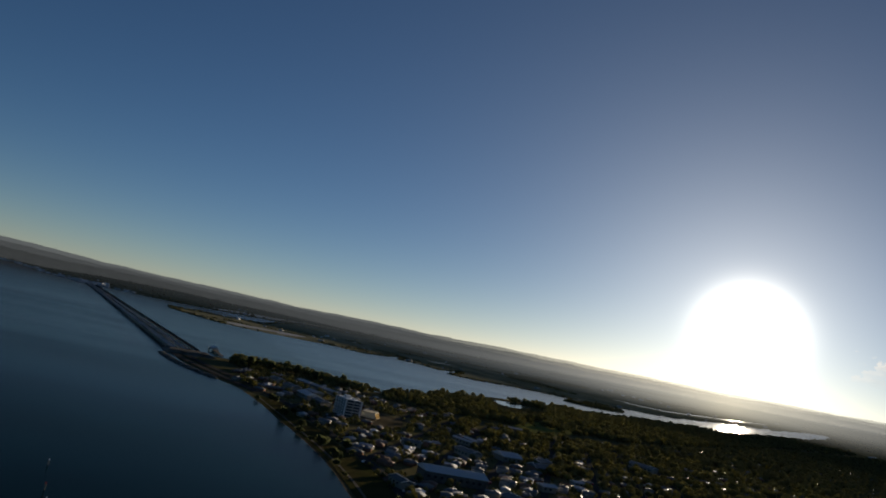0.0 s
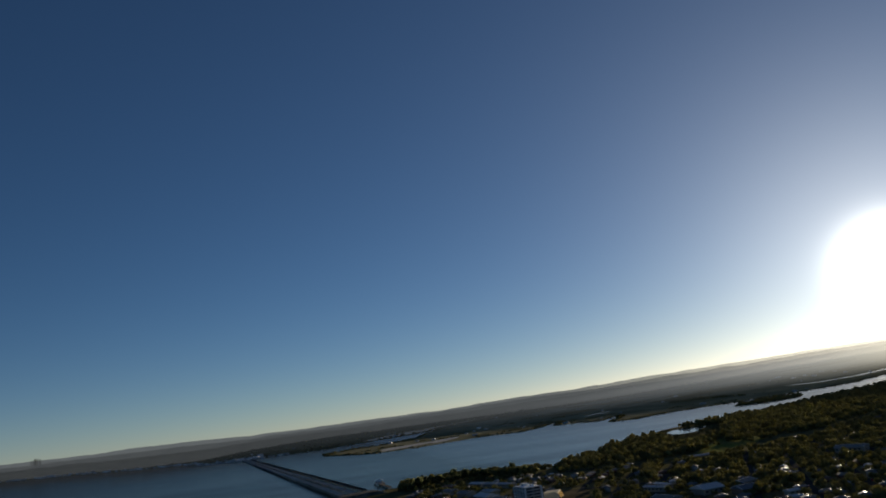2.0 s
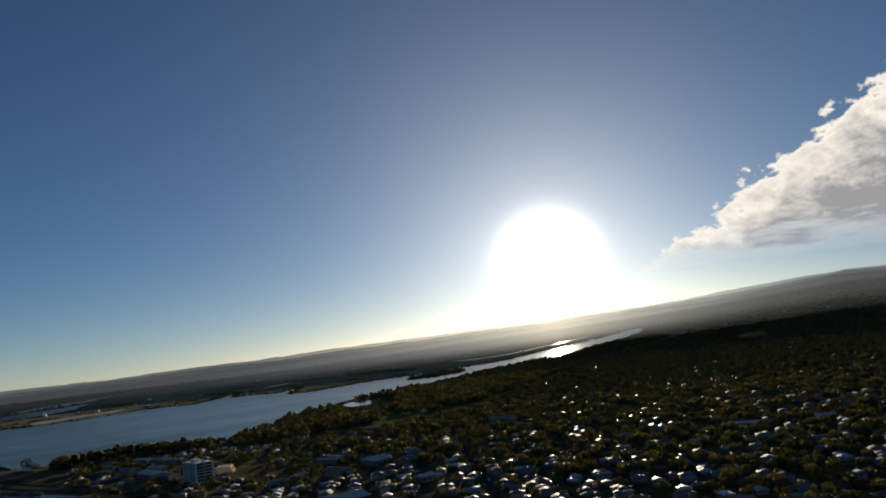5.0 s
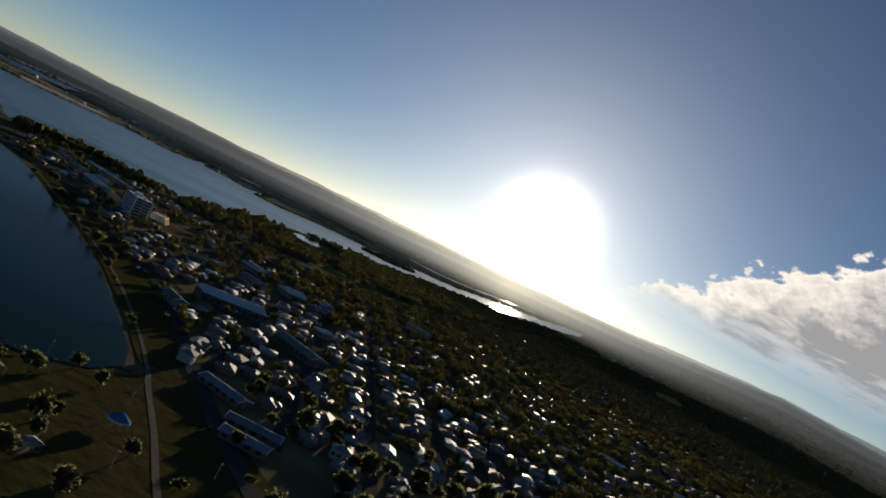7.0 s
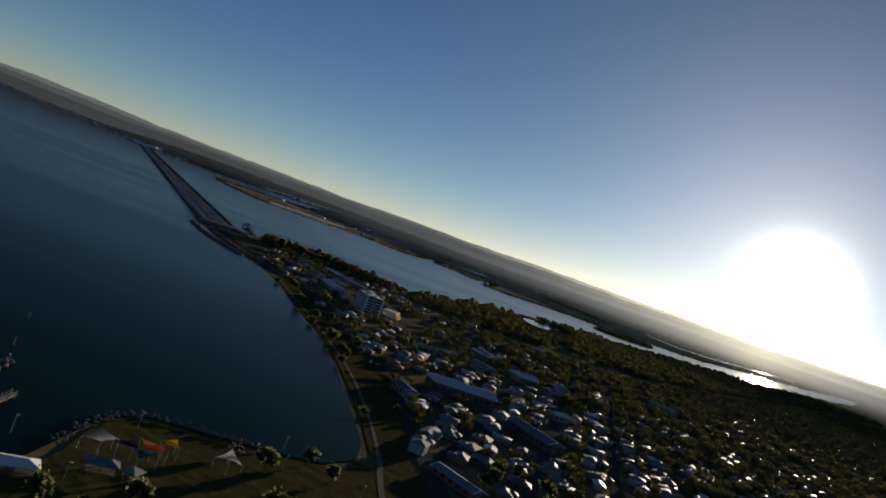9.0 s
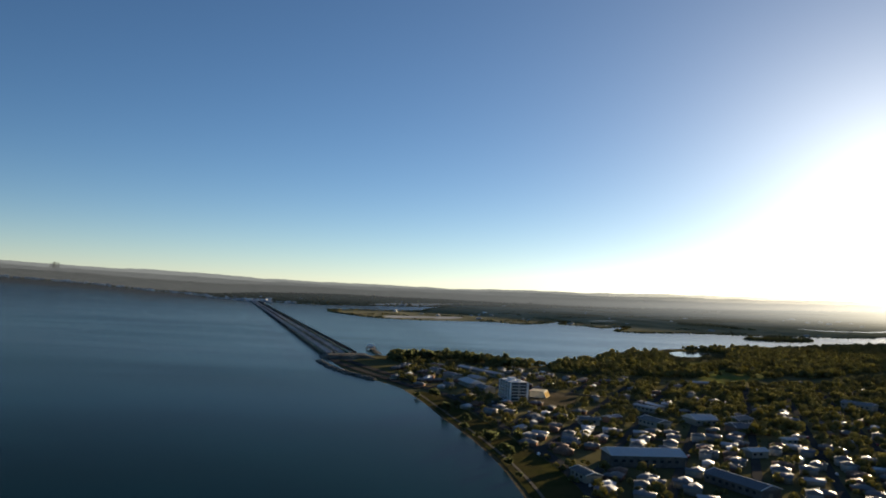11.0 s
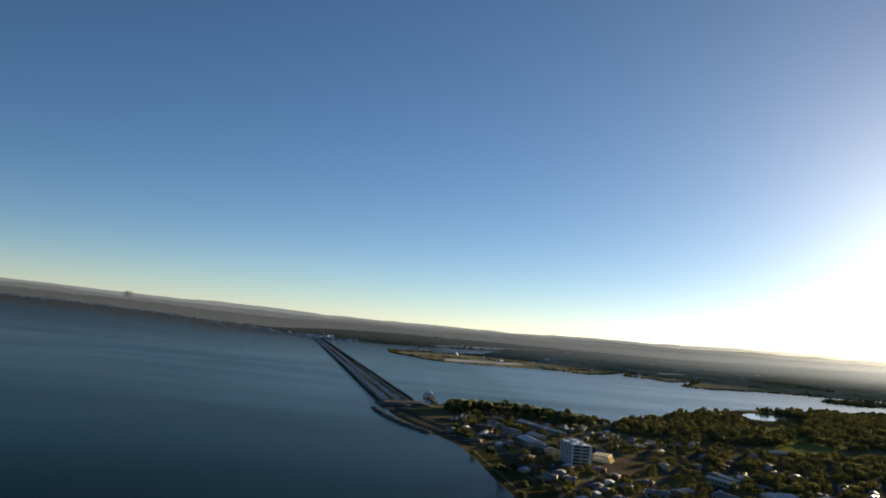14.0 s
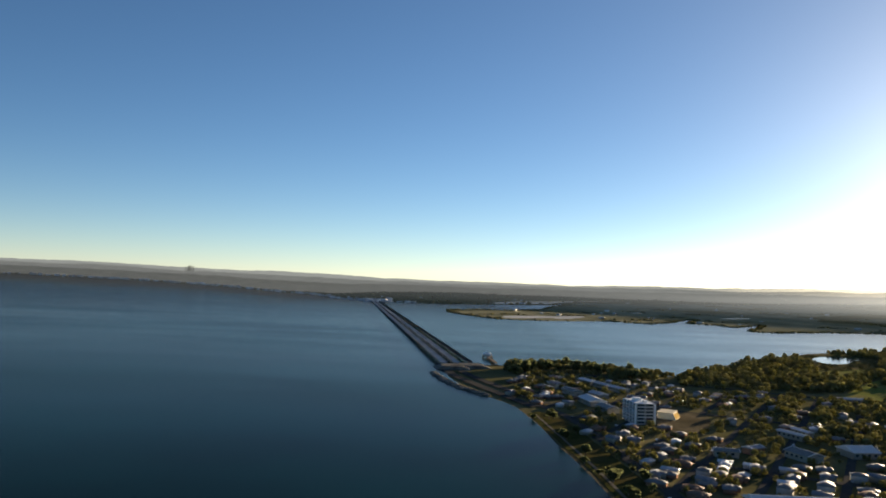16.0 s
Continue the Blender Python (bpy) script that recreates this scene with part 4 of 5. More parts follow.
# ---- woods, street trees, mangroves ----
WOOD = [(215, 1085), (300, 985), (400, 960), (470, 985), (560, 1010), (740, 1060), (900, 1170), (1150, 1370), (1500, 1660), (2050, 2090), (2650, 2300), (2900, 2650), (2640, 2570),
        (2400, 2510), (2180, 2390), (2060, 2340), (1930, 2370), (1700, 2270), (1487, 2110), (1300, 1960), (1130, 1820), (1050, 1800), (930, 1712), (800, 1632),
        (690, 1535), (574, 1400), (470, 1275), (377, 1145), (330, 1085), (240, 1140)]
POND = smooth_line([(690, 1420), (705, 1500), (752, 1560), (800, 1575), (820, 1545), (770, 1480), (735, 1430)], 15, 5, True)
clear = [POND, [(625, 1285), (700, 1295), (795, 1415), (855, 1530), (838, 1595), (738, 1595), (672, 1500)]] + BARE[4:5]


def ragged(template, seed, n, size):
    """A crown with loose leaf sprays standing out of its clumps."""
    v, f = template
    r = np.random.RandomState(seed)
    c = v[r.randint(0, len(v), n)] * (1.05, 1.05, 1.02) + r.normal(0, 0.05, (n, 3))
    leaf = np.stack([c, c + r.normal(0, size, (n, 3)), c + r.normal(0, size, (n, 3))], 1).reshape(-1, 3)
    return np.concatenate([v, leaf]), np.concatenate([f, np.arange(3 * n).reshape(-1, 3) + len(v)])


mid = ragged(clump_template(3, 8, 0.95, 0.9, 0.50, 0.35), 12, 24, 0.12)
small = clump_template(4, 3, 0.7, 0.5, 0.62, 0.3)
rng = np.random.RandomState(21)


def places(pts, lo, hi, tall=(0.8, 1.3)):
    n = len(pts)
    z = [terrain(x, y) for x, y in pts]
    return np.column_stack([pts, z, rng.uniform(0, 6.28, n), rng.uniform(lo, hi, n), rng.uniform(*tall, n)])


p = pick(rng, (200, 940), (2950, 2700), 26000, [WOOD], clear)
keep = np.array([noise.noise(Vector((x, y, 0)) / 60) > -0.38 for x, y in p])
keep &= ~inside_many(BARE[3], p) | (np.array([noise.noise(Vector((x, y, 5)) / 28) for x, y in p]) > 0.22)
p = p[keep]
d = np.hypot(p[:, 0], p[:, 1])
tagged(new("woodland", scatter("woodland", mid, places(p[d < 2100], 4.2, 8.2), M_LEAF)), "dense olive-green woodland along the inlet", "woods", "", "stuff")
tagged(new("woodland", scatter("woodland", small, places(p[d >= 2100], 5, 9), M_LEAF)), "dense olive-green woodland farther up the river", "woods", "", "stuff")

p = pick(rng, (600, 1270), (870, 1610), 1500, clear[1:2], clear[:1])
tagged(new("shrubs", scatter("shrubs", small, places(p, 2.5, 5.0, (0.15, 0.35)), M_LEAF)), "low olive scrub round the pond", "shrubs", "", "stuff")

p = pick(rng, (80, -500), (3300, 2250), 84000, [SUBURB], BARE)
dense = np.array([noise.noise(Vector((x, y, 7)) / 120) for x, y in p])
p = p[dense > rng.uniform(-1.3, 0.1, len(p))]
vv = ((p[:, 0] - 200) * UY - (p[:, 1] - 300) * UX) % 45.0
p = p[(vv > 4) & (vv < 41)]
houses_near = np.array([(h[0], h[1]) for h in near + far])
cell = {}
for hx, hy in houses_near:
    cell.setdefault((int(hx // 40), int(hy // 40)), []).append((hx, hy))


def clear_of_houses(x, y, r):
    i, j = int(x // 40), int(y // 40)
    return all(math.hypot(x - a, y - b) > r for di in (-1, 0, 1) for dj in (-1, 0, 1) for a, b in cell.get((i + di, j + dj), ()))


p = p[(np.hypot(p[:, 0] - 60, p[:, 1] + 60) > 1000) | (rng.uniform(0, 1, len(p)) < np.where(p[:, 0] < 340, 0.6, 0.97))]
p = np.array([t for t in p if clear_of_houses(t[0], t[1], 6.6) and not any(math.hypot(t[0] - b[0], t[1] - b[1]) < 0.5 * max(b[3], b[4]) + 3 for b in BIG)
              and math.hypot(t[0] - 184, t[1] - 722) > 24])
d = np.hypot(p[:, 0] - 60, p[:, 1] + 60)
order = np.argsort(d)
for k, i in enumerate(order[:280]):
    tree(p[i, 0], p[i, 1], float(rng.uniform(0.75, 1.5)), int(rng.randint(5)), float(rng.uniform(0, 360)), "street and garden trees")
rest = p[order[280:]]
d = d[order[280:]]
tagged(new("garden_trees", scatter("garden_trees", mid, places(rest[d < 1300], 1.9, 4.5) * np.where(rest[d < 1300, 0] < 340, 1.0, 1.35)[:, None] ** np.array([0, 0, 0, 0, 1, 0]), M_LEAF)), "garden and street trees between distant houses", "trees", "", "stuff")
tagged(new("garden_trees", scatter("garden_trees", small, places(rest[d >= 1300], 4.5, 8.5), M_LEAF)), "garden and street trees between far houses", "trees", "", "stuff")
# trees of the point and the foreshore
tip = [(100, 1040), (90, 1100), (118, 1140), (180, 1190), (232, 1150), (300, 1080), (262, 1040), (200, 1110), (140, 1100)]
p = pick(rng, (80, 1000), (310, 1200), 700, [tip])
for i, t in enumerate(p[:60]):
    tree(t[0], t[1], float(rng.uniform(1.1, 1.9)), int(rng.randint(5)), float(rng.uniform(0, 360)), "trees on the point")
tagged(new("point_trees", scatter("point_trees", mid, places(p[60:], 4, 8), M_LEAF)), "tall dark trees on the tip of the point", "trees", "", "stuff")
for poly, n in ((BARE[2], 26), (BARE[1], 34)):
    a = np.array(poly)
    p = pick(rng, a.min(0), a.max(0), 900, [poly])
    p = np.array([t for t in p if all(math.hypot(t[0] - x, t[1] - y) > r for x, y, r in ((70, 174, 14), (30, 191, 9), (2, 188, 16), (5, 176, 15), (-5, 168, 14), (-13, 182, 12), (-11, 178, 10), (-30, 152, 11), (-9, 166, 9)))
                  and abs(t[0] - (84 + (t[1] - 175) * 0.2)) > 5])
    for t in p[:n]:
        tree(t[0], t[1], float(rng.uniform(0.6, 1.2)), int(rng.randint(5)), float(rng.uniform(0, 360)), "park trees")
FLATS = [(2900, 2860), (2480, 2800), (1990, 2640), (1500, 2660), (1050, 2450), (970, 2490), (1185, 2945), (1020, 2720), (895, 2870), (1040, 3240), (870, 2960), (700, 2710), (608, 2790),
         (446, 2680), (249, 2610), (117, 2770), (35, 3110), (130, 3320), (310, 3430), (460, 3690), (620, 4010), (1000, 4300), (2500, 4100), (3400, 3300)]
PANS = [[(215, 2640), (205, 2860), (330, 2980), (440, 3020), (545, 3150), (590, 3090), (530, 2900), (450, 2780), (330, 2720)], [(1990, 3080), (2070, 2940), (2230, 2900), (2810, 2950), (2810, 2985), (2230, 2930)]]
sheet("marsh", smooth_line(FLATS, 60, 8, True), M_MARSH, 0.1, 130, "pale olive salt marsh on tidal flats", "marsh")
p = pick(rng, (0, 2400), (3500, 4350), 22000, [FLATS], PANS)
p = p[np.array([noise.noise(Vector((x, y, 3)) / 180) + 0.5 * noise.noise(Vector((x, y, 9)) / 50) > 0.42 for x, y in p])]
tagged(new("mangroves", scatter("mangroves", small, places(p, 5, 10, (0.25, 0.5)), M_MANG)), "low olive mangrove thickets on tidal flats", "mangroves", "", "stuff")
line = np.array(smooth_line(COAST_FLATS, 7, 16))
p = np.concatenate([line + rng.normal(0, 7, line.shape) for k in range(3)])
p = p[~inside_many(SHORE, p) & ~((p[:, 0] > 190) & (p[:, 0] < 560) & (p[:, 1] < 2900) & (rng.uniform(0, 1, len(p)) < 0.85))]
tagged(new("mangroves", scatter("mangroves", small, places(p, 4, 8, (0.5, 0.8)), M_MANG)), "dark mangrove fringe along the water's edge", "mangroves", "", "stuff")
p = pick(rng, (1280, 2280), (1760, 2600), 1800)
p = p[(((p[:, 0] - 1510) * 0.825 + (p[:, 1] - 2395) * 0.565) / 196) ** 2 + ((-(p[:, 0] - 1510) * 0.565 + (p[:, 1] - 2395) * 0.825) / 72) ** 2 < 1]
tagged(new("mangroves", scatter("mangroves", small, places(p, 5, 9, (0.8, 1.2)), M_MANG)), "mangroves covering the low island", "mangroves", "", "stuff")
# far wooded plain
a = np.radians(rng.uniform(-40, 85, 4200))
r = np.sqrt(rng.uniform(2500 ** 2, 4780 ** 2, 4200))
p = np.column_stack([OX + r * np.sin(a), OY + r * np.cos(a)])
p = p[~inside_many(SHORE, p) & ~inside_many(FLATS, p) & ~inside_many(SUBURB, p) & ~inside_many(WOOD, p)]
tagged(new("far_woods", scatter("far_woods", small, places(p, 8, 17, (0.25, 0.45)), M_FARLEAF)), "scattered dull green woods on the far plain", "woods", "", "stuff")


# ---- jetty with its white pavilion at the point ----
def jetty(name, start, end, width, z, label, category="jetty"):
    a, b = Vector((*start, 0)), Vector((*end, 0))
    n = (b - a).length
    top = thing(name, pose(a.x, a.y, 0, 0, 0, math.degrees(math.atan2(b.y - a.y, b.x - a.x))), label, category)
    count = int(n / 0.9)
    bm = bmesh.new()
    box(bm, 0.82, width, 0.12)
    plank = mesh_of("plank", bm, M_TIMBER)
    for i in range(min(count, 120)):
        shared("plank", plank, top, pose(0.45 + i * n / min(count, 120), 0, z) @ Matrix.Diagonal((n / min(count, 120) / 0.9, 1, 1, 1)))
    for s in (-1, 1):
        bm = bmesh.new()
        box(bm, n, 0.25, 0.35, pose(n / 2, s * width * 0.4, z - 0.36))
        part("beam", bm, M_TIMBER, top)
        bm = bmesh.new()
        box(bm, n, 0.1, 0.1, pose(n / 2, s * (width / 2 - 0.1), z + 1.05))
        part("rail", bm, M_TIMBER, top)
    bm = bmesh.new()
    bmesh.ops.create_cone(bm, cap_ends=True, segments=8, radius1=0.22, radius2=0.2, depth=z + 2.6, matrix=pose(0, 0, (z + 1.2) / 2 - 0.4))
    me = mesh_of("post", bm, M_TIMBER)
    for i in range(int(n / 6) + 1):
        for s in (-1, 1):
            shared("post", me, top, pose(min(i * 6 + 0.3, n), s * (width / 2 + 0.05), 0))
    return top


jetty("pier", (84, 1150), (78, 1252), 5, 3.0, "timber pier running out from the point")
pav = thing("pavilion", pose(78, 1262, 0, 0, 0, 3), "white-roofed pavilion standing at the pier head", "pavilion")
bm = bmesh.new()
box(bm, 16, 20, 0.6, pose(0, 0, 2.6))
part("platform", bm, M_TIMBER, pav)
bm = bmesh.new()
box(bm, 10, 13, 3.0, pose(0, 0, 3.2))
part("wall", bm, M_WHITE, pav)
part("roof", roof_shape(11, 14, 6.4, 2.6, True, 0.8), M_WHITE, pav, "white hipped roof")
bm = bmesh.new()
bmesh.ops.create_cone(bm, cap_ends=True, segments=8, radius1=0.4, radius2=0.4, depth=3.4, matrix=pose(0, 0, 1.1))
me = mesh_of("post", bm, M_OLDCON)
for i in range(3):
    for j in range(3):
        shared("post", me, pav, pose(-7 + 7 * i, -9 + 9 * j, 0))
bm = bmesh.new()
box(bm, 1.6, 0.12, 1.2)
me = mesh_of("window", bm, M_PANE)
for i in range(3):
    shared("window", me, pav, pose(-3.2 + 3.2 * i, -6.5, 4.2))
deck = thing("fishing_platform", pose(-352, 3740, 0, 0, 0, 8), "white-roofed fishing platform beside the far bridge end", "platform")
bm = bmesh.new()
box(bm, 34, 12, 1.0, pose(0, 0, 3.2))
part("deck", bm, M_WHITE, deck)
part("roof", roof_shape(14, 8, 7.4, 1.6, True, 0.6), M_WHITE, deck)
for i in range(4):
    bm = bmesh.new()
    box(bm, 0.8, 0.8, 7.4, pose(-6 + 4 * i, 0, 0))
    part("post", bm, M_CONCRETE, deck)


# ---- park by the bay ----
def cloth(name, a, b):
    return material(name, a, b, 0.85, 2.0, bump=0.1)


M_SAILS = {"white": cloth("white_cloth", (0.66, 0.66, 0.64), (0.74, 0.74, 0.72)), "orange": cloth("orange_cloth", (0.62, 0.24, 0.08), (0.68, 0.29, 0.11)), "yellow": cloth("yellow_cloth", (0.62, 0.46, 0.04), (0.68, 0.52, 0.07)),
           "blue": cloth("blue_cloth", (0.02, 0.10, 0.24), (0.03, 0.13, 0.29)), "purple": cloth("purple_cloth", (0.05, 0.035, 0.09), (0.07, 0.05, 0.11)), "sky": cloth("sky_blue_cloth", (0.10, 0.26, 0.50), (0.13, 0.31, 0.56))}

for key, through_light in (("white", (0.80, 0.80, 0.78)), ("orange", (0.85, 0.34, 0.12)), ("yellow", (0.85, 0.66, 0.06)), ("blue", (0.04, 0.18, 0.40)), ("purple", (0.10, 0.07, 0.18)), ("sky", (0.20, 0.45, 0.78))):
    leafy(M_SAILS[key], through_light)


def shade_sail(x, y, turn, l, w, heights, colour, label):
    """A taut four-cornered cloth, sagging between its posts."""
    top = thing("shade_sail", pose(x, y, 0, 0, 0, turn), label, "shade sail", "playground sails")
    n = 8
    bm = bmesh.new()
    grid = []
    for i in range(n + 1):
        for j in range(n + 1):
            u, v = i / n, j / n
            z = (heights[0] * (1 - u) * (1 - v) + heights[1] * u * (1 - v) + heights[2] * u * v + heights[3] * (1 - u) * v) - 1.6 * u * (1 - u) * v * (1 - v) * 4 * 0.4
            px, py = (u - 0.5) * l, (v - 0.5) * w
            px *= 1 - 0.25 * v * (1 - v) * 2
            py *= 1 - 0.25 * u * (1 - u) * 2
            grid.append(bm.verts.new((px, py, z)))
    for i in range(n):
        for j in range(n):
            a = i * (n + 1) + j
            bm.faces.new((grid[a], grid[a + n + 1], grid[a + n + 2], grid[a + 1]))
    bmesh.ops.solidify(bm, geom=bm.faces[:], thickness=0.03)
    part("cloth", bm, M_SAILS[colour], top)
    for (px, py), h in zip(((-l / 2, -w / 2), (l / 2, -w / 2), (l / 2, w / 2), (-l / 2, w / 2)), heights):
        bm = bmesh.new()
        bmesh.ops.create_cone(bm, cap_ends=True, segments=8, radius1=0.09, radius2=0.07, depth=h + 0.2, matrix=pose(px, py, h / 2))
        part("post", bm, M_WHITE, top)


shade_sail(4, 183, 20, 7.5, 6, (4.2, 5.4, 4.0, 5.6), "orange", "orange cloth shade sail over a playground")
shade_sail(9, 190, 10, 5, 5, (5.2, 4.2, 5.4, 4.0), "yellow", "yellow cloth shade sail over a playground")
shade_sail(2, 177, 30, 6.5, 5, (3.6, 4.8, 3.4, 4.6), "blue", "dark blue cloth shade sail over a playground")
shade_sail(-4, 182, 15, 7, 6, (4.4, 3.4, 4.6, 3.2), "purple", "dark purple cloth shade sail beside the others")
shade_sail(-12, 180, 60, 10, 7, (5.4, 4.2, 5.2, 4.0), "white", "large white cloth shade sail near the shore")
shade_sail(29, 192, 40, 7, 7, (5.6, 2.8, 5.6, 2.8), "white", "white twisted cloth shade sail on the lawn")


def round_tent(x, y, r, colour, label):
    top = thing("round_tent", pose(x, y, 0), label, "tent")
    bm = bmesh.new()
    bmesh.ops.create_cone(bm, cap_ends=False, segments=8, radius1=r, radius2=0.25, depth=2.6, matrix=pose(0, 0, 4.1))
    bmesh.ops.solidify(bm, geom=bm.faces[:], thickness=0.04)
    part("canopy", bm, M_SAILS[colour], top, "blue cloth canopy")
    bm = bmesh.new()
    bmesh.ops.create_cone(bm, cap_ends=False, segments=8, radius1=r + 0.03, radius2=r + 0.03, depth=0.7, matrix=pose(0, 0, 2.5))
    bmesh.ops.solidify(bm, geom=bm.faces[:], thickness=0.04)
    part("valance", bm, M_WHITE, top, "white valance")
    for k in range(8):
        bm = bmesh.new()
        bmesh.ops.create_cone(bm, cap_ends=True, segments=6, radius1=0.06, radius2=0.06, depth=2.9, matrix=pose((r - 0.2) * math.cos(k * math.pi / 4), (r - 0.2) * math.sin(k * math.pi / 4), 1.4))
        part("post", bm, M_WHITE, top)


round_tent(70, 174, 4.2, "sky", "blue and white eight-sided park tent")


def shelter(x, y, turn, l, w, roof, label):
    top = thing("park_shelter", pose(x, y, 0, 0, 0, turn), label, "shelter", "park shelters")
    part("roof", roof_shape(l, w, 2.8, 1.2, True, 0.5), roof, top)
    for px in (-l / 2 + 0.3, 0, l / 2 - 0.3):
        for s in (-1, 1):
            bm = bmesh.new()
            box(bm, 0.18, 0.18, 2.9, pose(px, s * (w / 2 - 0.3), 0))
            part("post", bm, M_TIMBER, top)
    bm = bmesh.new()
    box(bm, l, w, 0.15)
    part("slab", bm, M_PATH, top)
    bm = bmesh.new()
    box(bm, 2.0, 0.8, 0.06, pose(0, 0, 0.72))
    box(bm, 0.2, 0.6, 0.72, pose(0, 0, 0))
    part("table", bm, M_TIMBER, top)


shelter(-30, 152, 12, 12, 6, M_WHITE, "long white-roofed picnic shelter near the jetty")
shelter(-9, 166, 5, 9, 5, M_ROOF[3], "dark blue roofed picnic shelter on the lawn")
shelter(0, 165, 60, 5, 4, M_ROOF[0], "small grey-roofed shelter beside another")
shelter(37, 140, 30, 7, 5, M_ROOF[0], "small grey-roofed picnic shelter under trees")
jetty("boat_jetty", (-54, 158), (-42, 206), 1.7, 1.4, "narrow timber boat jetty with tall piles")
jetty("boat_ramp_jetty", (-62, 150), (-46, 160), 2.2, 1.0, "short timber landing beside the boat ramp")


def park_lamp(x, y):
    top = thing("park_lamp", pose(x, y, 0), "slim pale steel park lamp post", "lamp", "park lamps")
    bm = bmesh.new()
    bmesh.ops.create_cone(bm, cap_ends=True, segments=6, radius1=0.1, radius2=0.06, depth=6, matrix=pose(0, 0, 2.95))
    part("post", bm, M_WHITE, top)
    bm = bmesh.new()
    box(bm, 0.9, 0.3, 0.14, pose(0.35, 0, 5.9))
    part("lantern", bm, M_WHITE, top)


for x, y in ((-17, 152), (-36, 176), (50, 205), (62, 140), (78, 195), (88, 218), (100, 150), (52, 226), (-2, 208)):
    park_lamp(x, y)


def channel_marker(x, y, kind, top_mat):
    top = thing("channel_marker", pose(x, y, 0), kind + " pile marking the boat channel", "marker", "channel markers")
    bm = bmesh.new()
    bmesh.ops.create_cone(bm, cap_ends=True, segments=8, radius1=0.2, radius2=0.16, depth=3.2, matrix=pose(0, 0, 1.2))
    part("post", bm, M_TIMBER, top)
    bm = bmesh.new()
    bmesh.ops.create_cone(bm, cap_ends=True, segments=8, radius1=0.35, radius2=0.35 if "red" in kind else 0.05, depth=0.6, matrix=pose(0, 0, 3.1))
    part("topmark", bm, top_mat, top, "painted topmark")


M_MARK = material("red_marker_paint", (0.45, 0.05, 0.04), (0.52, 0.07, 0.05), 0.5, 2.0)
rock_bank(smooth_line([(-62, 186), (-60, 200), (-56, 217), (-53, 232), (-52, 240)], 2), "groyne", "narrow pale rubble groyne beside the boat channel", 240, 0.9, 0.75, 9)
channel_marker(-52, 240, "white-topped", M_WHITE)
channel_marker(-55, 261, "red", M_MARK)
channel_marker(-59, 305, "white-topped", M_WHITE)


# ---- parked cars along the streets and in the park ----
def car_kit(paint):
    body = bmesh.new()
    prism(body, [(-2.1, 0.35), (2.1, 0.35), (2.15, 0.75), (1.1, 0.9), (0.55, 1.4), (-1.2, 1.42), (-1.9, 0.95), (-2.15, 0.85)], 1.75)
    bmesh.ops.bevel(body, geom=body.edges[:], offset=0.06, segments=1, affect="EDGES")
    glass = bmesh.new()
    prism(glass, [(1.02, 0.93), (0.53, 1.34), (-1.15, 1.36), (-1.75, 0.98)], 1.79)
    wheel = bmesh.new()
    bmesh.ops.create_cone(wheel, cap_ends=True, segments=10, radius1=0.33, radius2=0.33, depth=0.22, matrix=pose(0, 0, 0, 90, 0, 0))
    return mesh_of("body", body, paint), mesh_of("window_band", glass, M_PANE), mesh_of("wheel", wheel, M_ASPHALT)


PAINTS = [material("car_paint_" + n, a, tuple(min(1, 1.08 * c) for c in a), 0.3, 1.0, bump=0, spec=0.5) for n, a in
          (("white", (0.72, 0.72, 0.72)), ("silver", (0.42, 0.43, 0.45)), ("red", (0.35, 0.03, 0.03)), ("dark", (0.03, 0.035, 0.045)))]
CARS = [car_kit(p) for p in PAINTS]
CAR_LABELS = ("white parked car", "silver parked car", "red parked car", "dark blue parked car")


def car(x, y, turn, k):
    top = thing("car", pose(x, y, 0.08, 0, 0, turn), CAR_LABELS[k] + " beside the street", "car", "parked cars")
    shared("body", CARS[k][0], top, Matrix())
    shared("window_band", CARS[k][1], top, Matrix())
    for px in (-1.3, 1.3):
        for py in (-0.8, 0.8):
            shared("wheel", CARS[k][2], top, pose(px, py, 0.33))


rng2 = random.Random(8)
spots = [q for run in street_lines for q in run if 200 < math.hypot(q[0] - 60, q[1] + 60) < 820]
rng2.shuffle(spots)
for x, y in spots[:70]:
    s = rng2.choice((-1, 1))
    car(x + UY * 2.6 * s, y - UX * 2.6 * s, U_TURN + (180 if s > 0 else 0), rng2.choice((0, 0, 1, 1, 2, 3)))
for i in range(14):
    car(-48 + i * 3.2, 128 - i * 1.1, 70, rng2.choice((0, 1, 2, 3)))


# ---- far shore: roofs, a tall cluster on the skyline ----
rng = np.random.RandomState(41)
hut = (np.array([(-1, -0.7, 0), (1, -0.7, 0), (1, 0.7, 0), (-1, 0.7, 0), (-1, -0.7, 0.8), (1, -0.7, 0.8), (1, 0.7, 0.8), (-1, 0.7, 0.8), (-0.9, 0, 1.25), (0.9, 0, 1.25)]),
       np.array([(0, 1, 5), (0, 5, 4), (1, 2, 6), (1, 6, 5), (2, 3, 7), (2, 7, 6), (3, 0, 4), (3, 4, 7), (4, 5, 9), (4, 9, 8), (6, 7, 8), (6, 8, 9), (5, 6, 9), (7, 4, 8)]))
shore = smooth_line(COAST_FAR[3:13], 8, 12)
idx = rng.randint(0, len(shore), 560)
p = np.array([shore[i] for i in idx])
g = p / np.linalg.norm(p, axis=1)[:, None]
p = p + g * (10 + rng.exponential(28, len(p)))[:, None]
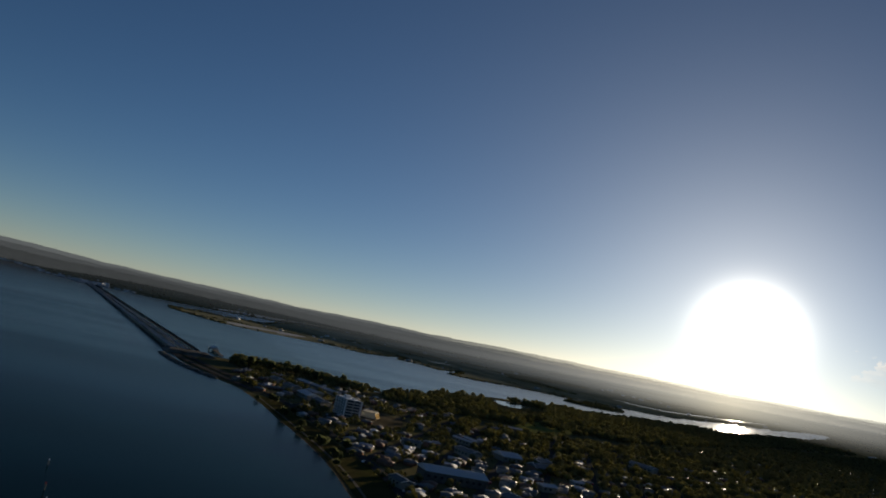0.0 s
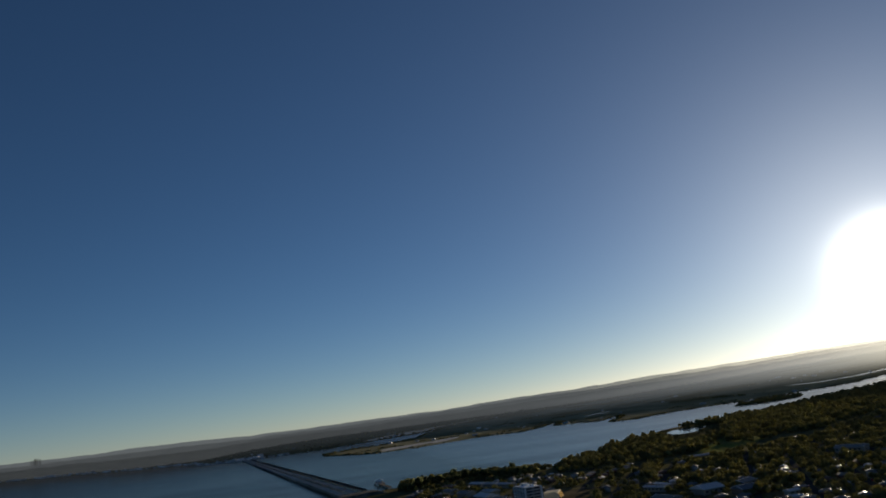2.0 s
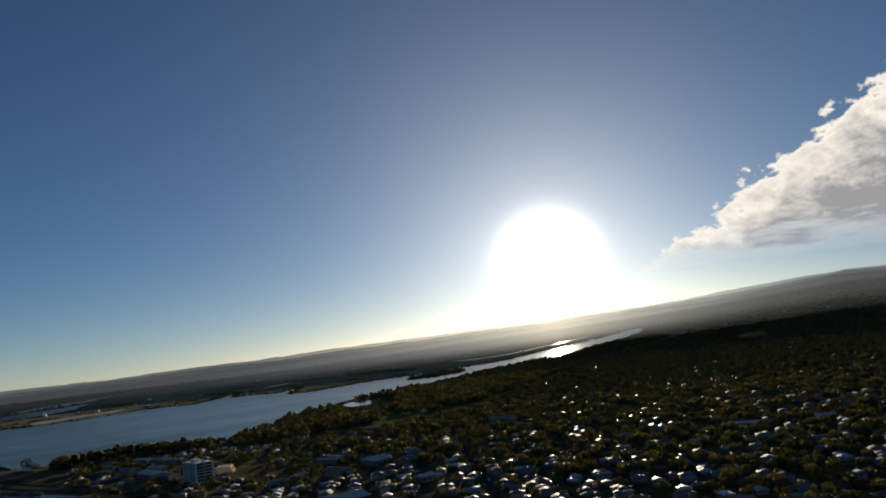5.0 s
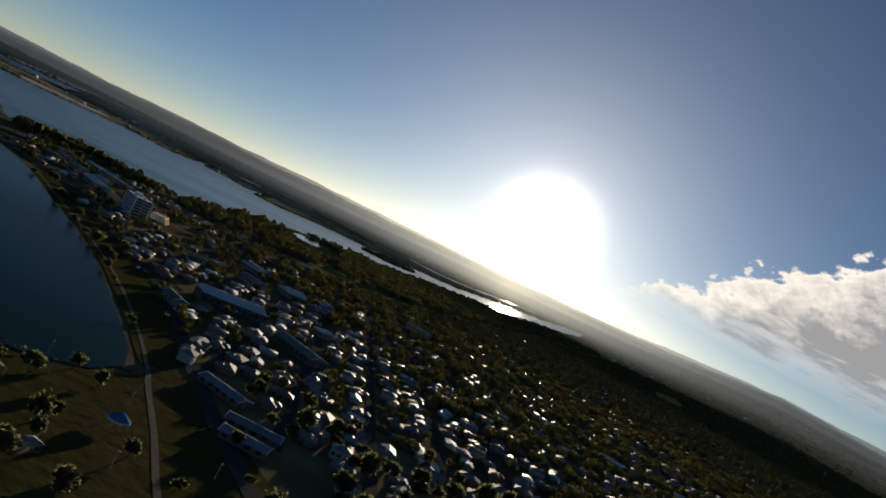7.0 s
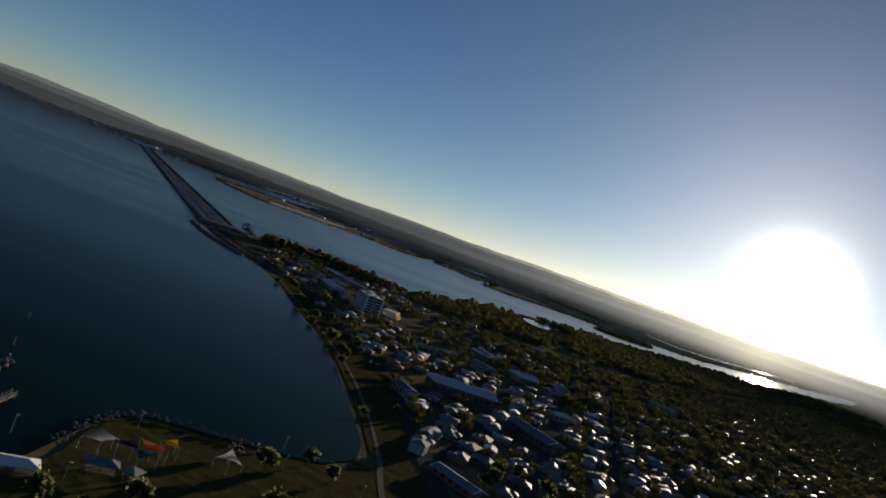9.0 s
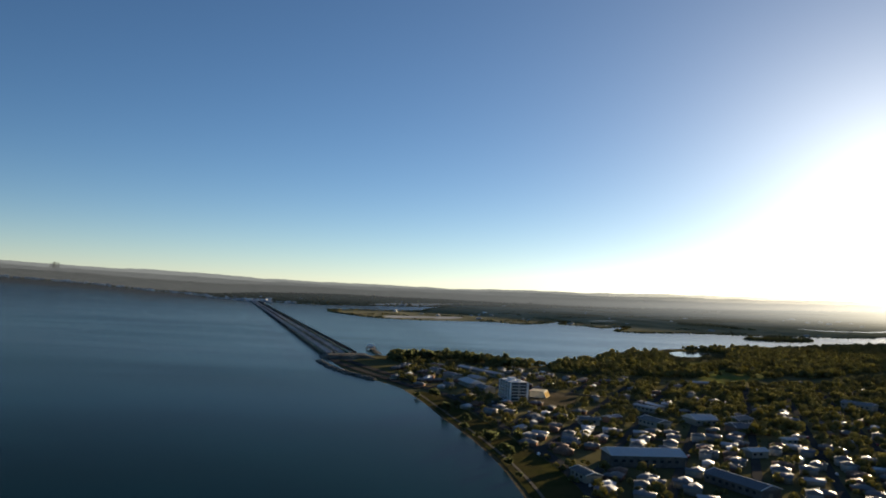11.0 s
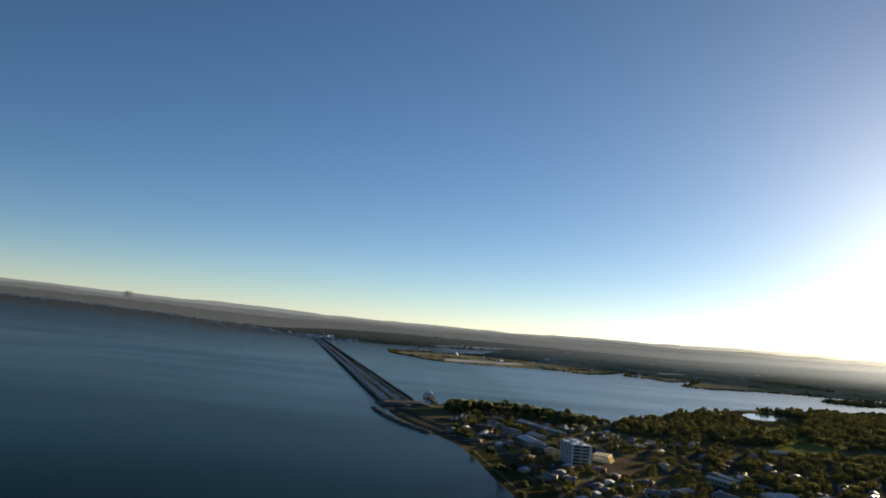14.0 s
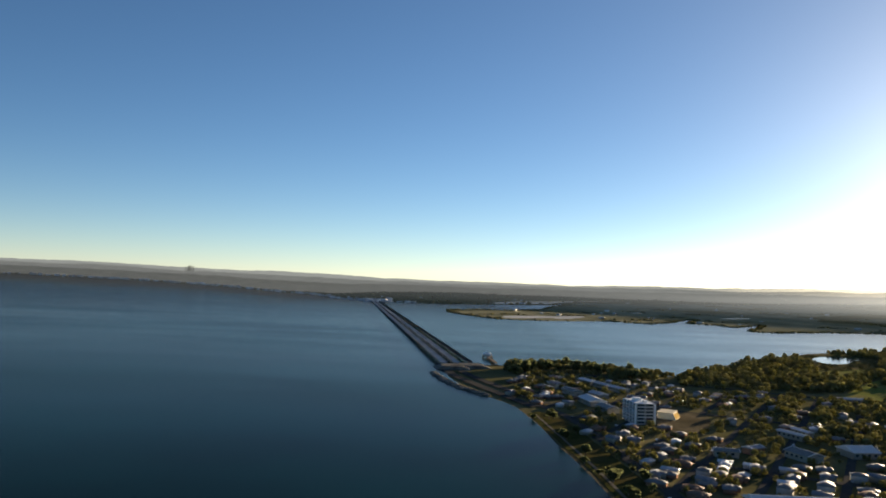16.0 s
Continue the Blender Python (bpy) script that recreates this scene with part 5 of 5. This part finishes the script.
M_FARWALL = island_vary(material("far_shore_walls", (0.55, 0.53, 0.50), (0.66, 0.64, 0.60), 0.8, 0.05, space="world", bump=0), 0.4)
tagged(new("shore_houses", scatter("shore_houses", hut, places(p, 4, 9, (0.6, 1.1)), M_FARWALL)), "pale houses along the far shore", "houses", "", "stuff")
p = pick(rng, (-380, 3880), (-250, 4010), 40)
tagged(new("shore_houses", scatter("shore_houses", hut, places(p, 7, 16, (0.6, 1.0)), M_FARWALL)), "pale buildings at the far bridge end", "houses", "", "stuff")
a = np.radians(rng.uniform(-30, 75, 170))
r = np.sqrt(rng.uniform(3000 ** 2, 4500 ** 2, 170))
p = np.column_stack([OX + r * np.sin(a), OY + r * np.cos(a)])
p = p[~inside_many(SHORE, p) & ~inside_many(WOOD, p)]
tagged(new("plain_houses", scatter("plain_houses", hut, places(p, 4, 11, (0.4, 0.7)), M_FARWALL)), "scattered pale roofs on the far plain", "houses", "", "stuff")
city = thing("far_towers", pose(-1454, 4561, 0), "tiny hazy cluster of city towers on the horizon", "towers")
for i in range(7):
    bm = bmesh.new()
    h = 134 + 13 * math.exp(-((i - 3.2) / 2.2) ** 2) * random.Random(i).uniform(0.5, 1.0)
    box(bm, 3.0 + i % 3, 4, h, pose(-22 + 7.5 * i + 2 * (i % 3), 6 * (i % 2), 0))
    # towers reuse the near range's painted-in haze
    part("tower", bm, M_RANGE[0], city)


# ---- cloud bank beside the sun ----
def cloud_bank():
    """A patch of the sky's backdrop that carries a bank of cumulus, thin at its ragged edges."""
    m = bpy.data.materials.new("cloud")
    m.use_nodes = True
    nt = m.node_tree
    nt.nodes.clear()

    def node(kind, **values):
        n = nt.nodes.new(kind)
        for k, v in values.items():
            n.inputs[k.replace("_", " ")].default_value = v
        return n

    def calc(op, a, b):
        n = nt.nodes.new("ShaderNodeMath")
        n.operation = op
        for sock, v in zip(n.inputs, (a, b)):
            if isinstance(v, (int, float)):
                sock.default_value = v
            else:
                nt.links.new(v, sock)
        return n.outputs[0]

    uv = nt.nodes.new("ShaderNodeUVMap")
    big, fine = node("ShaderNodeTexNoise", Scale=15.0, Detail=8.0, Roughness=0.58), node("ShaderNodeTexNoise", Scale=48.0, Detail=7.0, Roughness=0.62)
    stretch, drawn = nt.nodes.new("ShaderNodeMapping"), nt.nodes.new("ShaderNodeMapping")
    stretch.inputs["Rotation"].default_value, stretch.inputs["Scale"].default_value = (0, 0, radians(-30)), (0.75, 1.15, 1.0)
    drawn.inputs["Rotation"].default_value, drawn.inputs["Scale"].default_value = (0, 0, radians(-4)), (0.35, 1.8, 1.0)
    streak = node("ShaderNodeTexNoise", Scale=22.0, Detail=6.0, Roughness=0.6)
    for a, b in ((uv, stretch), (uv, drawn), (stretch, big), (stretch, fine), (drawn, streak)):
        nt.links.new(a.outputs[0], b.inputs["Vector"])
    sep = nt.nodes.new("ShaderNodeSeparateXYZ")
    nt.links.new(uv.outputs[0], sep.inputs[0])
    under = calc("SUBTRACT", calc("ADD", calc("MULTIPLY", sep.outputs["X"], 0.60), 0.004), sep.outputs["Y"])
    lump, tuft, wisp = (calc("SUBTRACT", n.outputs["Fac"], 0.5) for n in (big, fine, streak))
    top = calc("ADD", under, calc("ADD", calc("MULTIPLY", lump, 0.20), calc("MULTIPLY", tuft, 0.11)))
    foot = calc("ADD", calc("SUBTRACT", sep.outputs["Y"], 0.020), calc("MULTIPLY", wisp, 0.10))
    cover = node("ShaderNodeMapRange", From_Min=0.0, From_Max=0.016)
    nt.links.new(calc("MINIMUM", top, calc("MULTIPLY", foot, 0.28)), cover.inputs["Value"])
    body = node("ShaderNodeMapRange", From_Min=0.012, From_Max=0.11)
    nt.links.new(calc("MINIMUM", calc("ADD", under, calc("ADD", calc("MULTIPLY", lump, 0.20), calc("MULTIPLY", tuft, 0.16))),
                      calc("ADD", calc("MULTIPLY", foot, 1.5), calc("ADD", calc("MULTIPLY", wisp, 0.25), 0.03))), body.inputs["Value"])
    mix = nt.nodes.new("ShaderNodeMix")
    mix.data_type = "RGBA"
    # sunlit rim and grey shaded body are painted into the emission
    mix.inputs["A"].default_value, mix.inputs["B"].default_value = (2.0, 1.86, 1.64, 1), (0.64, 0.63, 0.64, 1)
    nt.links.new(body.outputs[0], mix.inputs["Factor"])
    glow, clear_air, out, x = node("ShaderNodeEmission", Strength=0.46), nt.nodes.new("ShaderNodeBsdfTransparent"), nt.nodes.new("ShaderNodeOutputMaterial"), nt.nodes.new("ShaderNodeMixShader")
    nt.links.new(mix.outputs["Result"], glow.inputs["Color"])
    nt.links.new(calc("MULTIPLY", cover.outputs[0], 0.93), x.inputs["Fac"])
    nt.links.new(clear_air.outputs[0], x.inputs[1])
    nt.links.new(glow.outputs[0], x.inputs[2])
    nt.links.new(x.outputs[0], out.inputs["Surface"])
    r, nu, nv = 4880, 60, 24
    v, f, uvs = [], [], []
    for j in range(nv + 1):
        for i in range(nu + 1):
            a, e = radians(45 + 45 * i / nu), radians(2.4 + 19 * j / nv)
            v.append((OX + r * math.sin(a) * math.cos(e), OY + r * math.cos(a) * math.cos(e), OH + r * math.sin(e)))
            uvs.append((i / nu, 19 / 45 * j / nv))
    for j in range(nv):
        for i in range(nu):
            k = j * (nu + 1) + i
            f.append((k, k + 1, k + nu + 2, k + nu + 1))
    me = bpy.data.meshes.new("backdrop_clouds")
    me.from_pydata(v, [], f)
    layer = me.uv_layers.new(name="sky")
    for loop in me.loops:
        layer.data[loop.index].uv = uvs[loop.vertex_index]
    me.materials.append(m)
    tagged(new("backdrop_clouds", me), "sunlit white cumulus bank over the horizon", "clouds", "", "structure")


cloud_bank()
